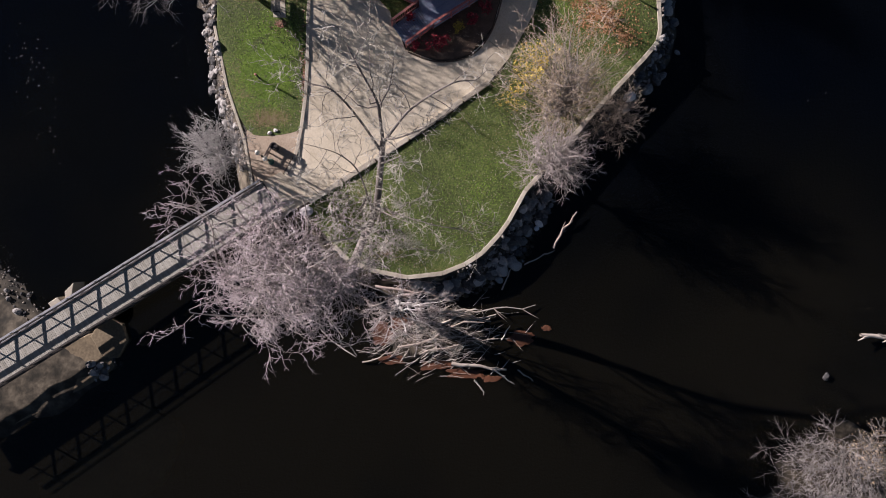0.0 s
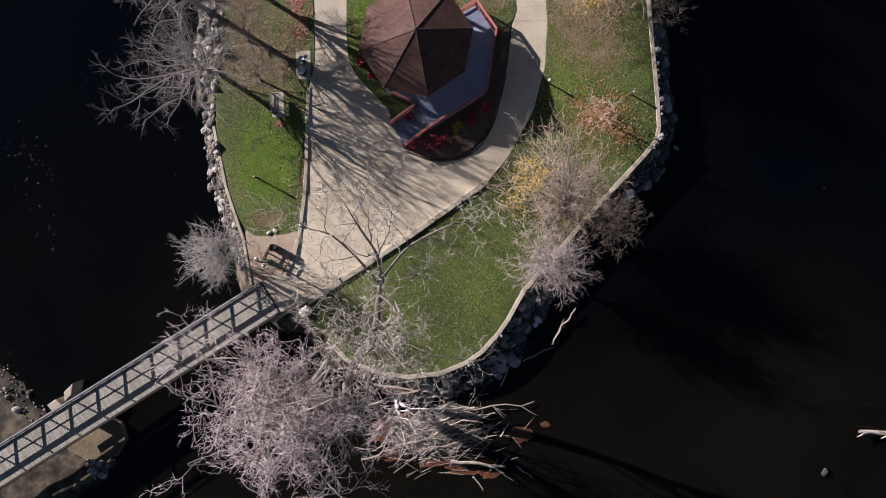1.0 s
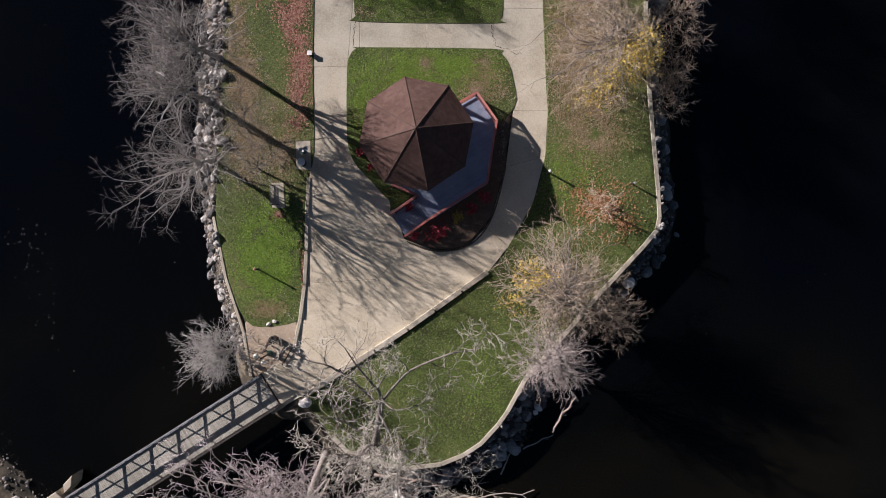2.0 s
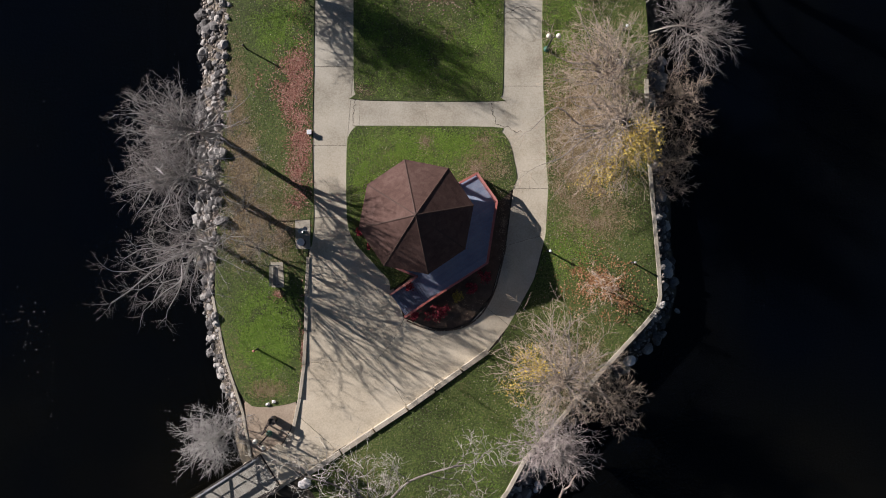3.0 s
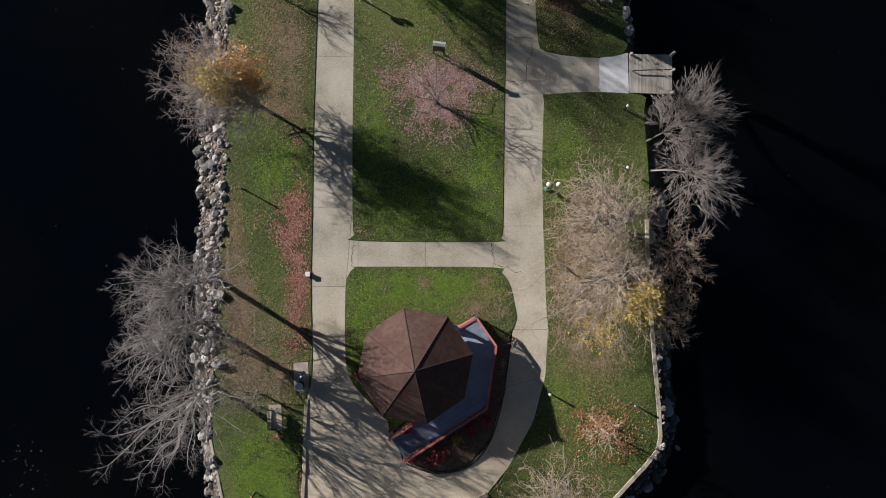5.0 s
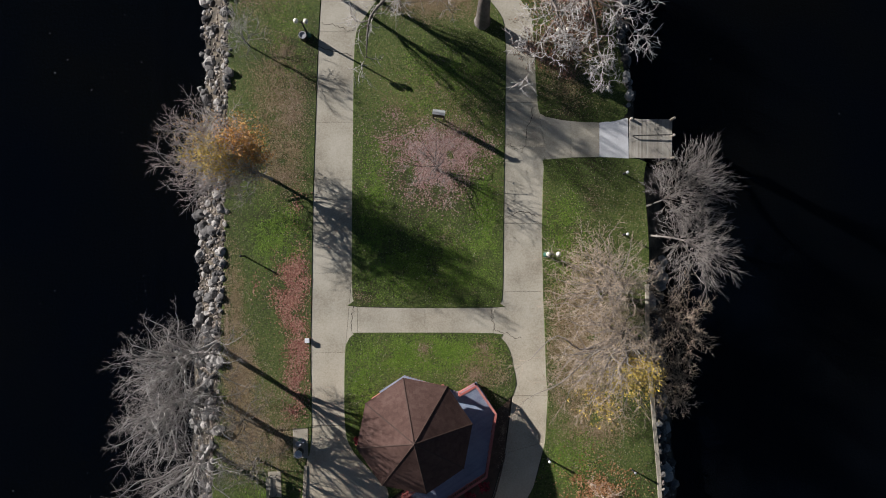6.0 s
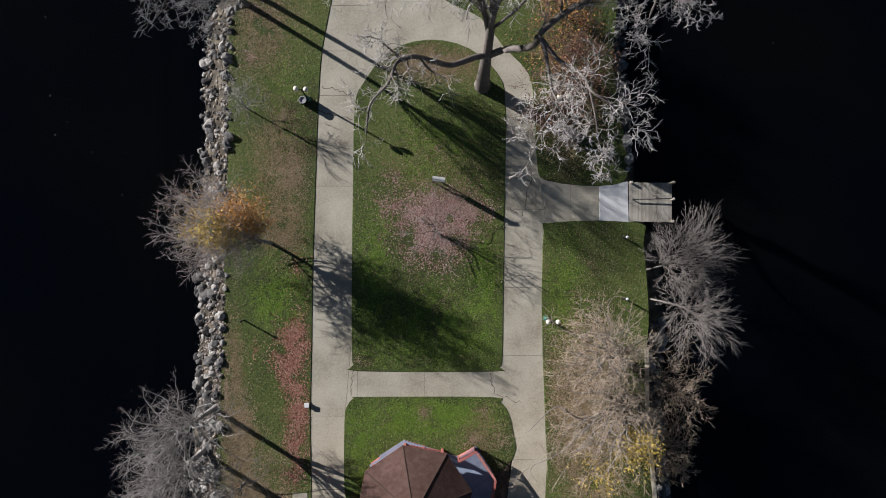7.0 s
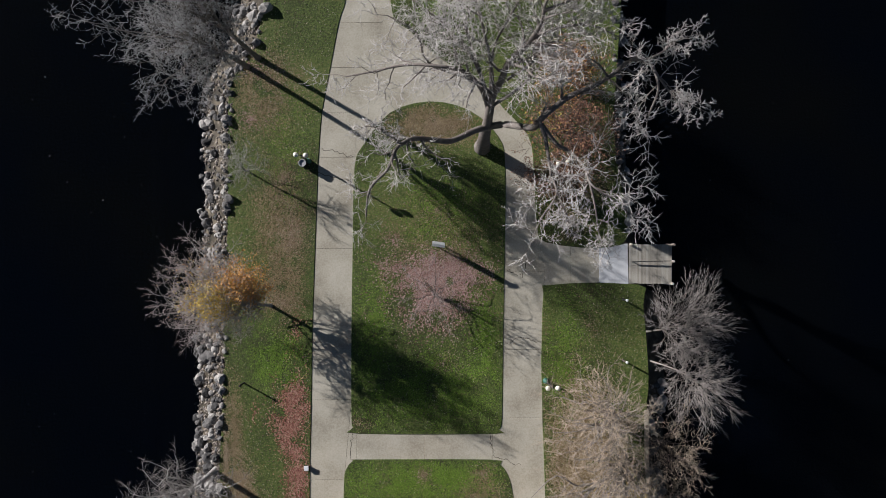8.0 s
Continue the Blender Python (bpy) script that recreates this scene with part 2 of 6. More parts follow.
def depth_dimming(m):
    """Below the sandy shallows the bed is painted black for light lost with depth; brown earth shows above the water.
    """
    n, l = m.node_tree.nodes, m.node_tree.links
    geo = n.new("ShaderNodeNewGeometry")
    place = n.new("ShaderNodeSeparateXYZ")
    l.new(geo.outputs["Position"], place.inputs[0])
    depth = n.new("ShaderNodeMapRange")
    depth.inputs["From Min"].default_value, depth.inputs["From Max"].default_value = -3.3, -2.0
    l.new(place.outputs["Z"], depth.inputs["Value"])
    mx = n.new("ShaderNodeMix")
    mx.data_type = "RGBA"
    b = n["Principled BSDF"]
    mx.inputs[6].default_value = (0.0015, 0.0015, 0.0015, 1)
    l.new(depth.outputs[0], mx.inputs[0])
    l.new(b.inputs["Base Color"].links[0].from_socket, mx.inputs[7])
    shore = n.new("ShaderNodeMapRange")
    shore.inputs["From Min"].default_value, shore.inputs["From Max"].default_value = -1.68, -1.45
    l.new(place.outputs["Z"], shore.inputs["Value"])
    grain = n.new("ShaderNodeTexNoise")
    grain.inputs["Scale"].default_value, grain.inputs["Detail"].default_value = 1.1, 8
    l.new(geo.outputs["Position"], grain.inputs["Vector"])
    earth = ramp(n, [(0.35, (0.022, 0.019, 0.012)), (0.5, (0.062, 0.05, 0.034)), (0.66, (0.14, 0.115, 0.08))])
    l.new(grain.outputs["Fac"], earth.inputs[0])
    dry = n.new("ShaderNodeMix")
    dry.data_type = "RGBA"
    l.new(shore.outputs[0], dry.inputs[0])
    l.new(mx.outputs[2], dry.inputs[6])
    l.new(earth.outputs[0], dry.inputs[7])
    l.new(dry.outputs[2], b.inputs["Base Color"])


depth_dimming(M["bed"])
M["water"] = water_material()


def buff_south(m, warm):
    """Buff concrete towards the south of the island, greyer towards the north."""
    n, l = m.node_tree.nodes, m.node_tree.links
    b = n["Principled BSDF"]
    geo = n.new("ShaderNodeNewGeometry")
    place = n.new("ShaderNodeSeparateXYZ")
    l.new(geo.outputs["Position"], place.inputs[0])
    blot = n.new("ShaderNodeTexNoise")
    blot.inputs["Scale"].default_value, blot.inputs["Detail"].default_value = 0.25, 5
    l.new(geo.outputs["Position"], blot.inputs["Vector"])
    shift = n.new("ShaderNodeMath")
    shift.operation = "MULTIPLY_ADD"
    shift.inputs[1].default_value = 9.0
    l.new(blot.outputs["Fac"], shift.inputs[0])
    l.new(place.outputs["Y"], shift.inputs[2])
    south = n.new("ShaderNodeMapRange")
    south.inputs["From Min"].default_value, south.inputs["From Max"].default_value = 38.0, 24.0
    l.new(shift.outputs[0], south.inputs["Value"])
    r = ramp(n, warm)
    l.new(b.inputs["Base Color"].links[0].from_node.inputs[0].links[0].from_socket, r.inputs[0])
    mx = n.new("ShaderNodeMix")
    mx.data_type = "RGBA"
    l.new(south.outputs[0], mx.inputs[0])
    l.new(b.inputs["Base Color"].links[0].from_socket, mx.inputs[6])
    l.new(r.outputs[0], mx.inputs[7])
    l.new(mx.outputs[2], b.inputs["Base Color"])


buff_south(M["concrete"], BUFF)


# ---- building helpers ----
def part(name, data, material, parent=None, label=""):
    """Links a bmesh or mesh as one object, under a thing or part if one is given."""
    if isinstance(data, bmesh.types.BMesh):
        me = bpy.data.meshes.new(name)
        data.to_mesh(me)
        data.free()
    else:
        me = data
    if material and not me.materials:
        me.materials.append(M[material])
    ob = new(name, me)
    if parent:
        ob.parent = parent
    if label:
        tagged(ob, label)
    return ob


def thing(name, at, label, category, group="", turn=0.0, kind=""):
    ob = new(name)
    ob.empty_display_size = 0.2
    ob.matrix_basis = pose(*at, 0, 0, turn)
    return tagged(ob, label, category, group, kind)


def box(bm, x0, x1, y0, y1, z0, z1, bevel=0.0):
    made = bmesh.ops.create_cube(bm, size=1.0, matrix=Matrix.LocRotScale(((x0 + x1) / 2, (y0 + y1) / 2, (z0 + z1) / 2), None, (x1 - x0, y1 - y0, z1 - z0)))
    if bevel:
        edges = list({e for v in made["verts"] for e in v.link_edges})
        bmesh.ops.bevel(bm, geom=edges, offset=bevel, segments=1, affect="EDGES")
    return bm


def bar(bm, a, b, w, h=None, up=(0, 0, 1)):
    """A square bar from a to b."""
    a, b = Vector(a), Vector(b)
    d = (b - a).normalized()
    side = d.cross(Vector(up))
    side = side.normalized() if side.length > 1e-4 else Vector((1, 0, 0))
    top = side.cross(d)
    s, t = side * w / 2, top * (h or w) / 2
    v = [bm.verts.new(p + q) for p in (a, b) for q in (s + t, t - s, -s - t, s - t)]
    for f in ((0, 1, 2, 3), (7, 6, 5, 4), (0, 4, 5, 1), (1, 5, 6, 2), (2, 6, 7, 3), (3, 7, 4, 0)):
        bm.faces.new([v[i] for i in f])
    return bm


def lathe(bm, profile, n=16, at=(0, 0, 0)):
    """A turned body from (radius, height) pairs."""
    rings = []
    for r, z in profile:
        rings.append([bm.verts.new((at[0] + r * math.cos(2 * math.pi * i / n), at[1] + r * math.sin(2 * math.pi * i / n), at[2] + z)) for i in range(n)])
    for a, b in zip(rings, rings[1:]):
        for i in range(n):
            bm.faces.new((a[i], a[(i + 1) % n], b[(i + 1) % n], b[i]))
    bm.faces.new(rings[0][::-1])
    bm.faces.new(rings[-1])
    return bm


def area2(pts):
    return sum(a[0] * b[1] - b[0] * a[1] for a, b in zip(pts, pts[1:] + pts[:1]))


def inset(pts, d):
    """The outline moved inwards by d."""
    if area2(pts) < 0:
        pts = pts[::-1]
    out = []
    for p, q, r in zip(pts[-1:] + pts[:-1], pts, pts[1:] + pts[:1]):
        a, b = (Vector(q) - Vector(p)).normalized(), (Vector(r) - Vector(q)).normalized()
        n = Vector((-a.y - b.y, a.x + b.x))
        n = n.normalized() if n.length > 1e-5 else Vector((-a.y, a.x))
        k = max(0.35, n.dot(Vector((-a.y, a.x))))
        out.append((q[0] + n.x * d / k, q[1] + n.y * d / k))
    return out


def smooth(pts, steps=4, closed=True):
    """A rounder outline through the given points."""
    n, out = len(pts), []
    for i in range(n if closed else n - 1):
        p = [Vector(pts[(i + k) % n] if closed else pts[min(max(i + k, 0), n - 1)]) for k in (-1, 0, 1, 2)]
        for s in range(steps):
            t = s / steps
            q = 0.5 * (2 * p[1] + (p[2] - p[0]) * t + (2 * p[0] - 5 * p[1] + 4 * p[2] - p[3]) * t * t + (3 * p[1] - p[0] - 3 * p[2] + p[3]) * t ** 3)
            out.append((q.x, q.y))
    if not closed:
        out.append(tuple(pts[-1]))
    return out


def plate(pts, z0, z1, bevel=0.0):
    """A flat slab with the given outline."""
    bm = bmesh.new()
    if area2(pts) < 0:
        pts = pts[::-1]
    low = [bm.verts.new((x, y, z0)) for x, y in pts]
    if bevel:
        mid = [bm.verts.new((x, y, z1 - bevel)) for x, y in pts]
        high = [bm.verts.new((x, y, z1)) for x, y in inset(pts, bevel)]
        rows = [low, mid, high]
    else:
        rows = [low, [bm.verts.new((x, y, z1)) for x, y in pts]]
    for a, b in zip(rows, rows[1:]):
        for i in range(len(pts)):
            j = (i + 1) % len(pts)
            bm.faces.new((a[i], a[j], b[j], b[i]))
    top = bm.faces.new(rows[-1])
    bm.faces.new(low[::-1])
    bmesh.ops.triangulate(bm, faces=[f for f in bm.faces if len(f.verts) > 4])
    return bm


def inside(pts, x, y):
    """Which of the places x, y (arrays) lie within the outline."""
    hit = np.zeros(len(x), bool)
    for (ax, ay), (bx, by) in zip(pts, pts[1:] + pts[:1]):
        if ay == by:
            continue
        cross = ((ay > y) != (by > y)) & (x < (bx - ax) * (y - ay) / (by - ay) + ax)
        hit ^= cross
    return hit


def reach(pts, x, y):
    """Distance from x, y (arrays) to the outline, negative within."""
    best = np.full(len(x), 1e9)
    for (ax, ay), (bx, by) in zip(pts, pts[1:] + pts[:1]):
        dx, dy = bx - ax, by - ay
        t = np.clip(((x - ax) * dx + (y - ay) * dy) / (dx * dx + dy * dy), 0, 1)
        best = np.minimum(best, np.hypot(x - ax - t * dx, y - ay - t * dy))
    return np.where(inside(pts, x, y), -best, best)


def quads(name, v, f):
    """A mesh from arrays of places and four-cornered faces."""
    me = bpy.data.meshes.new(name)
    v, f = np.asarray(v, np.float32), np.asarray(f, np.int32)
    me.vertices.add(len(v))
    me.vertices.foreach_set("co", v.ravel())
    me.loops.add(f.size)
    me.loops.foreach_set("vertex_index", f.ravel())
    me.polygons.add(len(f))
    me.polygons.foreach_set("loop_start", np.arange(0, f.size, 4, dtype=np.int32))
    me.update(calc_edges=True)
    return me


def cards(name, at, size, rng, tilt=0.5, lift=0.0):
    """Many small diamond leaves at the places given."""
    n = len(at)
    a = rng.uniform(0, 2 * np.pi, n)
    u = np.stack([np.cos(a), np.sin(a), rng.normal(0, tilt, n)], 1)
    w = np.stack([-np.sin(a), np.cos(a), rng.normal(0, tilt, n)], 1)
    s = (size * rng.uniform(0.6, 1.4, n))[:, None]
    mid = at + np.array([0, 0, lift])
    v = np.stack([mid - u * s * 0.6, mid + w * s * 0.38, mid + u * s * 0.6, mid - w * s * 0.38], 1).reshape(-1, 3)
    return quads(name, v, np.arange(4 * n).reshape(-1, 4))


def quads_and_tris(name, v, four, three):
    """A mesh from arrays of places, four-cornered and three-cornered faces."""
    me = bpy.data.meshes.new(name)
    v = np.asarray(v, np.float32)
    me.vertices.add(len(v))
    me.vertices.foreach_set("co", v.ravel())
    loops = np.concatenate([four.ravel(), three.ravel()]).astype(np.int32)
    me.loops.add(len(loops))
    me.loops.foreach_set("vertex_index", loops)
    me.polygons.add(len(four) + len(three))
    starts = np.concatenate([np.arange(len(four)) * 4, four.size + np.arange(len(three)) * 3]).astype(np.int32)
    me.polygons.foreach_set("loop_start", starts)
    me.update(calc_edges=True)
    return me


class Tubes:
    """Collects tapered branches and pointed twigs and turns them into one mesh."""

    def __init__(self):
        self.sets, self.points = {}, []

    def spike(self, a, b, radius):
        """A straight twig that runs out to a point."""
        self.points.append((*a, *b, radius))

    def add(self, pts, radii, sides):
        self.sets.setdefault((len(pts), sides), []).append((pts, radii))

    def mesh(self, name):
        vs, fs, base = [], [], 0
        for (k, s), items in self.sets.items():
            p = np.array([i[0] for i in items], np.float64)
            r = np.array([i[1] for i in items], np.float64)
            t = np.gradient(p, axis=1)
            t /= np.linalg.norm(t, axis=2, keepdims=True) + 1e-9
            ref = np.where(np.abs(t[..., 2:3]) > 0.9, np.array([1.0, 0, 0]), np.array([0, 0, 1.0]))
            a = np.cross(t, ref)
            a /= np.linalg.norm(a, axis=2, keepdims=True) + 1e-9
            b = np.cross(t, a)
            ang = np.arange(s) * 2 * np.pi / s
            ring = p[:, :, None] + r[:, :, None, None] * (np.cos(ang)[None, None, :, None] * a[:, :, None] + np.sin(ang)[None, None, :, None] * b[:, :, None])
            n = len(items)
            i0 = base + np.arange(n)[:, None, None] * (k * s) + np.arange(k - 1)[None, :, None] * s
            j = np.arange(s)[None, None, :]
            j2 = (j + 1) % s
            fs.append(np.stack([i0 + j, i0 + j2, i0 + s + j2, i0 + s + j], -1).reshape(-1, 4))
            vs.append(ring.reshape(-1, 3))
            base += n * k * s
        three = np.zeros((0, 3), np.int64)
        if self.points:
            q = np.array(self.points)
            a, b, r = q[:, :3], q[:, 3:6], q[:, 6:7]
            t = (b - a) / (np.linalg.norm(b - a, axis=1, keepdims=True) + 1e-9)
            u = np.cross(t, np.where(np.abs(t[:, 2:3]) > 0.9, np.array([1.0, 0, 0]), np.array([0, 0, 1.0])))
            u /= np.linalg.norm(u, axis=1, keepdims=True) + 1e-9
            w = np.cross(t, u)
            ring = [a + r * (math.cos(k) * u + math.sin(k) * w) for k in (0.5, 2.594, 4.689)]
            vs.append(np.stack(ring + [b], 1).reshape(-1, 3))
            i = base + 4 * np.arange(len(q))[:, None]
            three = np.concatenate([i + np.array(f) for f in ((0, 1, 3), (1, 2, 3), (2, 0, 3))])
        me = quads_and_tris(name, np.concatenate(vs), np.concatenate(fs) if fs else np.zeros((0, 4), np.int64), three)
        me.shade_smooth()
        return me


def tilt_from(d, angle, spin):
    """A direction that leaves d by an angle, at a turn about it."""
    ref = (1.0, 0, 0) if abs(d[2]) > 0.9 else (0, 0, 1.0)
    a = (d[1] * ref[2] - d[2] * ref[1], d[2] * ref[0] - d[0] * ref[2], d[0] * ref[1] - d[1] * ref[0])
    n = math.sqrt(a[0] ** 2 + a[1] ** 2 + a[2] ** 2)
    a = (a[0] / n, a[1] / n, a[2] / n)
    b = (d[1] * a[2] - d[2] * a[1], d[2] * a[0] - d[0] * a[2], d[0] * a[1] - d[1] * a[0])
    c, s = math.cos(angle), math.sin(angle)
    cs, sn = math.cos(spin) * s, math.sin(spin) * s
    return (d[0] * c + a[0] * cs + b[0] * sn, d[1] * c + a[1] * cs + b[1] * sn, d[2] * c + a[2] * cs + b[2] * sn)


SLIM = [0.015]


def grow(rnd, wood, twigs, p, d, length, radius, level, plan, tips):
    """One branch with all that springs from it. plan: per level (children, length ratio, angle, bend, lift)."""
    kids, ratio, angle, bend, lift = plan[min(level, len(plan) - 1)]
    last = level >= len(plan) - 1
    if last:
        d = (d[0] + rnd.gauss(0, bend), d[1] + rnd.gauss(0, bend), d[2] + rnd.gauss(0, bend) + lift)
        tip = (p[0] + d[0] * length, p[1] + d[1] * length, p[2] + d[2] * length)
        twigs.spike(p, tip, radius)
        tips.append(tip)
        return
    k = 3 if level >= len(plan) - 2 else 5
    pts, radii, ways = [p], [radius], [d]
    step = length / (k - 1)
    end = 0.4
    for i in range(1, k):
        d = (d[0] + rnd.gauss(0, bend), d[1] + rnd.gauss(0, bend), d[2] + rnd.gauss(0, bend) + lift)
        n = math.sqrt(d[0] ** 2 + d[1] ** 2 + d[2] ** 2)
        d = (d[0] / n, d[1] / n, d[2] / n)
        p = (p[0] + d[0] * step, p[1] + d[1] * step, p[2] + d[2] * step)
        pts.append(p)
        ways.append(d)
        radii.append(radius * (1 - (1 - end) * i / (k - 1)))
    (wood if level <= 1 else twigs).add(pts, radii, 5 if level <= 1 else 3)
    sprout(rnd, wood, twigs, pts, radii, ways, length, level, plan, tips)


def sprout(rnd, wood, twigs, pts, radii, ways, length, level, plan, tips, first=0.25):
    kids, ratio, angle, bend, lift = plan[min(level, len(plan) - 1)]
    spin = rnd.uniform(0, 6.28)
    for c in range(kids):
        t = first + (1 - first) * (c + rnd.uniform(0.1, 0.9)) / kids
        if c == kids - 1:
            t = 1.0
        f = t * (len(pts) - 1)
        i = min(int(f), len(pts) - 2)
        g = f - i
        q = tuple(a + (b - a) * g for a, b in zip(pts[i], pts[i + 1]))
        r = radii[i] + (radii[i + 1] - radii[i]) * g
        spin += 2.4 + rnd.gauss(0, 0.35)
        a = angle * rnd.uniform(0.7, 1.25) * (0.35 if t == 1.0 else 1.0)
        grow(rnd, wood, twigs, q, tilt_from(ways[min(i + 1, len(ways) - 1)], a, spin), length * ratio * rnd.uniform(0.7, 1.15) * (1.0 - 0.2 * t),
             max(r * 0.55, SLIM[0] * (1.3, 1.0, 0.9, 0.8)[min(level, 3)]), level + 1, plan, tips)


DOME = ((5, 0.34, 0.95, 0.17, 0.0), (4, 0.72, 0.85, 0.2, 0.0), (4, 0.74, 0.75, 0.2, 0.0), (0, 0, 0, 0.22, 0.0))
SHORE = ((7, 0.25, 1.0, 0.19, 0.0), (5, 0.66, 0.9, 0.22, 0.0), (4, 0.72, 0.8, 0.22, 0.0), (0, 0, 0, 0.24, 0.0))
CURL = ((5, 0.30, 1.0, 0.26, 0.0), (4, 0.62, 0.95, 0.34, 0.0), (3, 0.66, 0.9, 0.36, 0.0), (3, 0.66, 0.8, 0.34, 0.0), (0, 0, 0, 0.3, 0.0))
KINKY = ((8, 0.32, 0.95, 0.26, 0.0), (4, 0.64, 0.95, 0.32, 0.0), (3, 0.66, 0.9, 0.34, 0.0), (3, 0.66, 0.8, 0.32, 0.0), (0, 0, 0, 0.28, 0.0))
BROOM = ((6, 0.42, 0.55, 0.08, 0.0), (4, 0.66, 0.5, 0.10, 0.0), (4, 0.72, 0.6, 0.13, 0.0), (0, 0, 0, 0.12, 0.0))
SMALL = ((7, 0.40, 0.9, 0.17, 0.01), (5, 0.68, 0.85, 0.18, 0.01), (4, 0.72, 0.75, 0.19, 0.0), (0, 0, 0, 0.2, 0.0))
TINY = ((7, 0.45, 0.75, 0.16, 0.02), (7, 0.6, 0.8, 0.2, 0.01), (0, 0, 0, 0.16, 0.0))


def tree(label, trunk, limbs, radius, plan=DOME, seed=1, bark="bark", twig=None, leaves=(), thin=0.36, category="bare tree", name="tree",
         group="", slim=0.015, kink=0.05, first=0.25, boughs=()):
    """A tree: trunk points (x, y, z); limb tips (x, y, z), each with how far up the trunk it leaves; boughs: heavy limbs (radius, points); leaves: (material, share, x, y, reach, size)."""
    SLIM[0] = slim
    rnd = random.Random(seed)
    rng = np.random.default_rng(seed)
    base = trunk[0]
    wood, twigs, tips = Tubes(), Tubes(), []
    fine = smooth3(trunk, 5)
    n = len(fine)
    radii = [radius * (1.35 if i == 0 else 1.1 if i == 1 else 1) * (1 - 0.55 * i / (n - 1)) for i in range(n)]
    rel = [tuple(a - b for a, b in zip(p, base)) for p in fine]
    wood.add(rel, radii, 9)
    for r0, pts in boughs:
        pts = smooth3([tuple(u - v for u, v in zip(p, base)) for p in pts], 4)
        k = len(pts)
        rr = [r0 * (1 - 0.8 * j / (k - 1)) for j in range(k)]
        wood.add(pts, rr, 9)
        ways = [tuple((Vector(pts[max(j, 1)]) - Vector(pts[max(j - 1, 0)])).normalized()) for j in range(k)]
        length = min(8.0, sum((Vector(a) - Vector(b)).length for a, b in zip(pts, pts[1:])))
        sprout(rnd, wood, twigs, pts, rr, ways, length, 0, plan, tips, first)
    for x, y, z, at in limbs:
        i = min(n - 2, int(at * (n - 1)))
        a = rel[i]
        b = (x - base[0], y - base[1], z - base[2])
        way = tuple(v - u for u, v in zip(a, b))
        length = math.sqrt(sum(v * v for v in way))
        arch = length * rnd.uniform(0.04, 0.12)
        k = 5 if kink < 0.06 else 7
        pts = []
        for j in range(k):
            t = j / (k - 1)
            wob = length * kink * (0 if j in (0, k - 1) else 1)
            pts.append(tuple(u + w * t + rnd.gauss(0, wob) + (arch * math.sin(math.pi * t) if c == 2 else 0) for c, (u, w) in enumerate(zip(a, way))))
        pts = smooth3(pts, 3)
        k = len(pts)
        r0 = min(radii[i] * 0.7, radius * thin)
        rr = [r0 * (1 - 0.72 * j / (k - 1)) for j in range(k)]
        wood.add(pts, rr, 7)
        ways = [tuple((q - p) / (length / (k - 1)) for p, q in zip(pts[max(j - 1, 0)], pts[max(j, 1)])) for j in range(k)]
        ways = [tuple(v / (math.sqrt(sum(w * w for w in d)) + 1e-9) for v in d) for d in ways]
        sprout(rnd, wood, twigs, pts, rr, ways, length, 0, plan, tips, first)
    ob = thing(name, base, label, category, group)
    part("trunk", wood.mesh("trunk"), bark, ob)
    crown = part("crown", twigs.mesh("crown"), twig or bark, ob, "bare crown of fine twigs")
    tips = np.array(tips)
    for material, share, lx, ly, far, size in leaves:
        near = tips[np.hypot(tips[:, 0] + base[0] - lx, tips[:, 1] + base[1] - ly) < far * rng.uniform(0.5, 1.1, len(tips))]
        if len(near):
            pick = near[rng.integers(0, len(near), int(len(near) * share))] + rng.normal(0, 0.18, (int(len(near) * share), 3))
            part("foliage", cards("foliage", pick, size, rng, 0.6), material, crown, "clinging autumn leaves")
    return ob


def smooth3(pts, steps):
    n, out = len(pts), []
    for i in range(n - 1):
        p = [Vector(pts[min(max(i + k, 0), n - 1)]) for k in (-1, 0, 1, 2)]
        for s in range(steps):
            t = s / steps
            out.append(tuple(0.5 * (2 * p[1] + (p[2] - p[0]) * t + (2 * p[0] - 5 * p[1] + 4 * p[2] - p[3]) * t * t + (3 * p[1] - p[0] - 3 * p[2] + p[3]) * t ** 3)))
    out.append(tuple(pts[-1]))
    return out


def crown_limbs(centre, spread, low, high, count, seed, rise=0.35):
    """Limb tips strewn over a crown: its centre (x, y), its reach (x, y), its heights."""
    rnd = random.Random(seed)
    out = []
    for i in range(count):
        a = 2.4 * i + rnd.uniform(-0.3, 0.3)
        f = math.sqrt((i + 0.6) / count)
        z = high - (high - low) * f ** 1.6 + rnd.uniform(-0.4, 0.4)
        out.append((centre[0] + spread[0] * 0.8 * f * math.cos(a), centre[1] + spread[1] * 0.8 * f * math.sin(a), z, rise + (0.95 - rise) * (1 - f) * rnd.uniform(0.7, 1)))
    return out


def blocks(points, length, gap=0.03):
    """Cuts a line into straight pieces of about the given length: pairs of end points."""
    out = []
    for a, b in zip(points, points[1:]):
        a, b = Vector(a), Vector(b)
        n = max(1, round((b - a).length / length))
        d = (b - a).normalized() * gap / 2
        for i in range(n):
            out.append((a.lerp(b, i / n) + d, a.lerp(b, (i + 1) / n) - d))
    return out


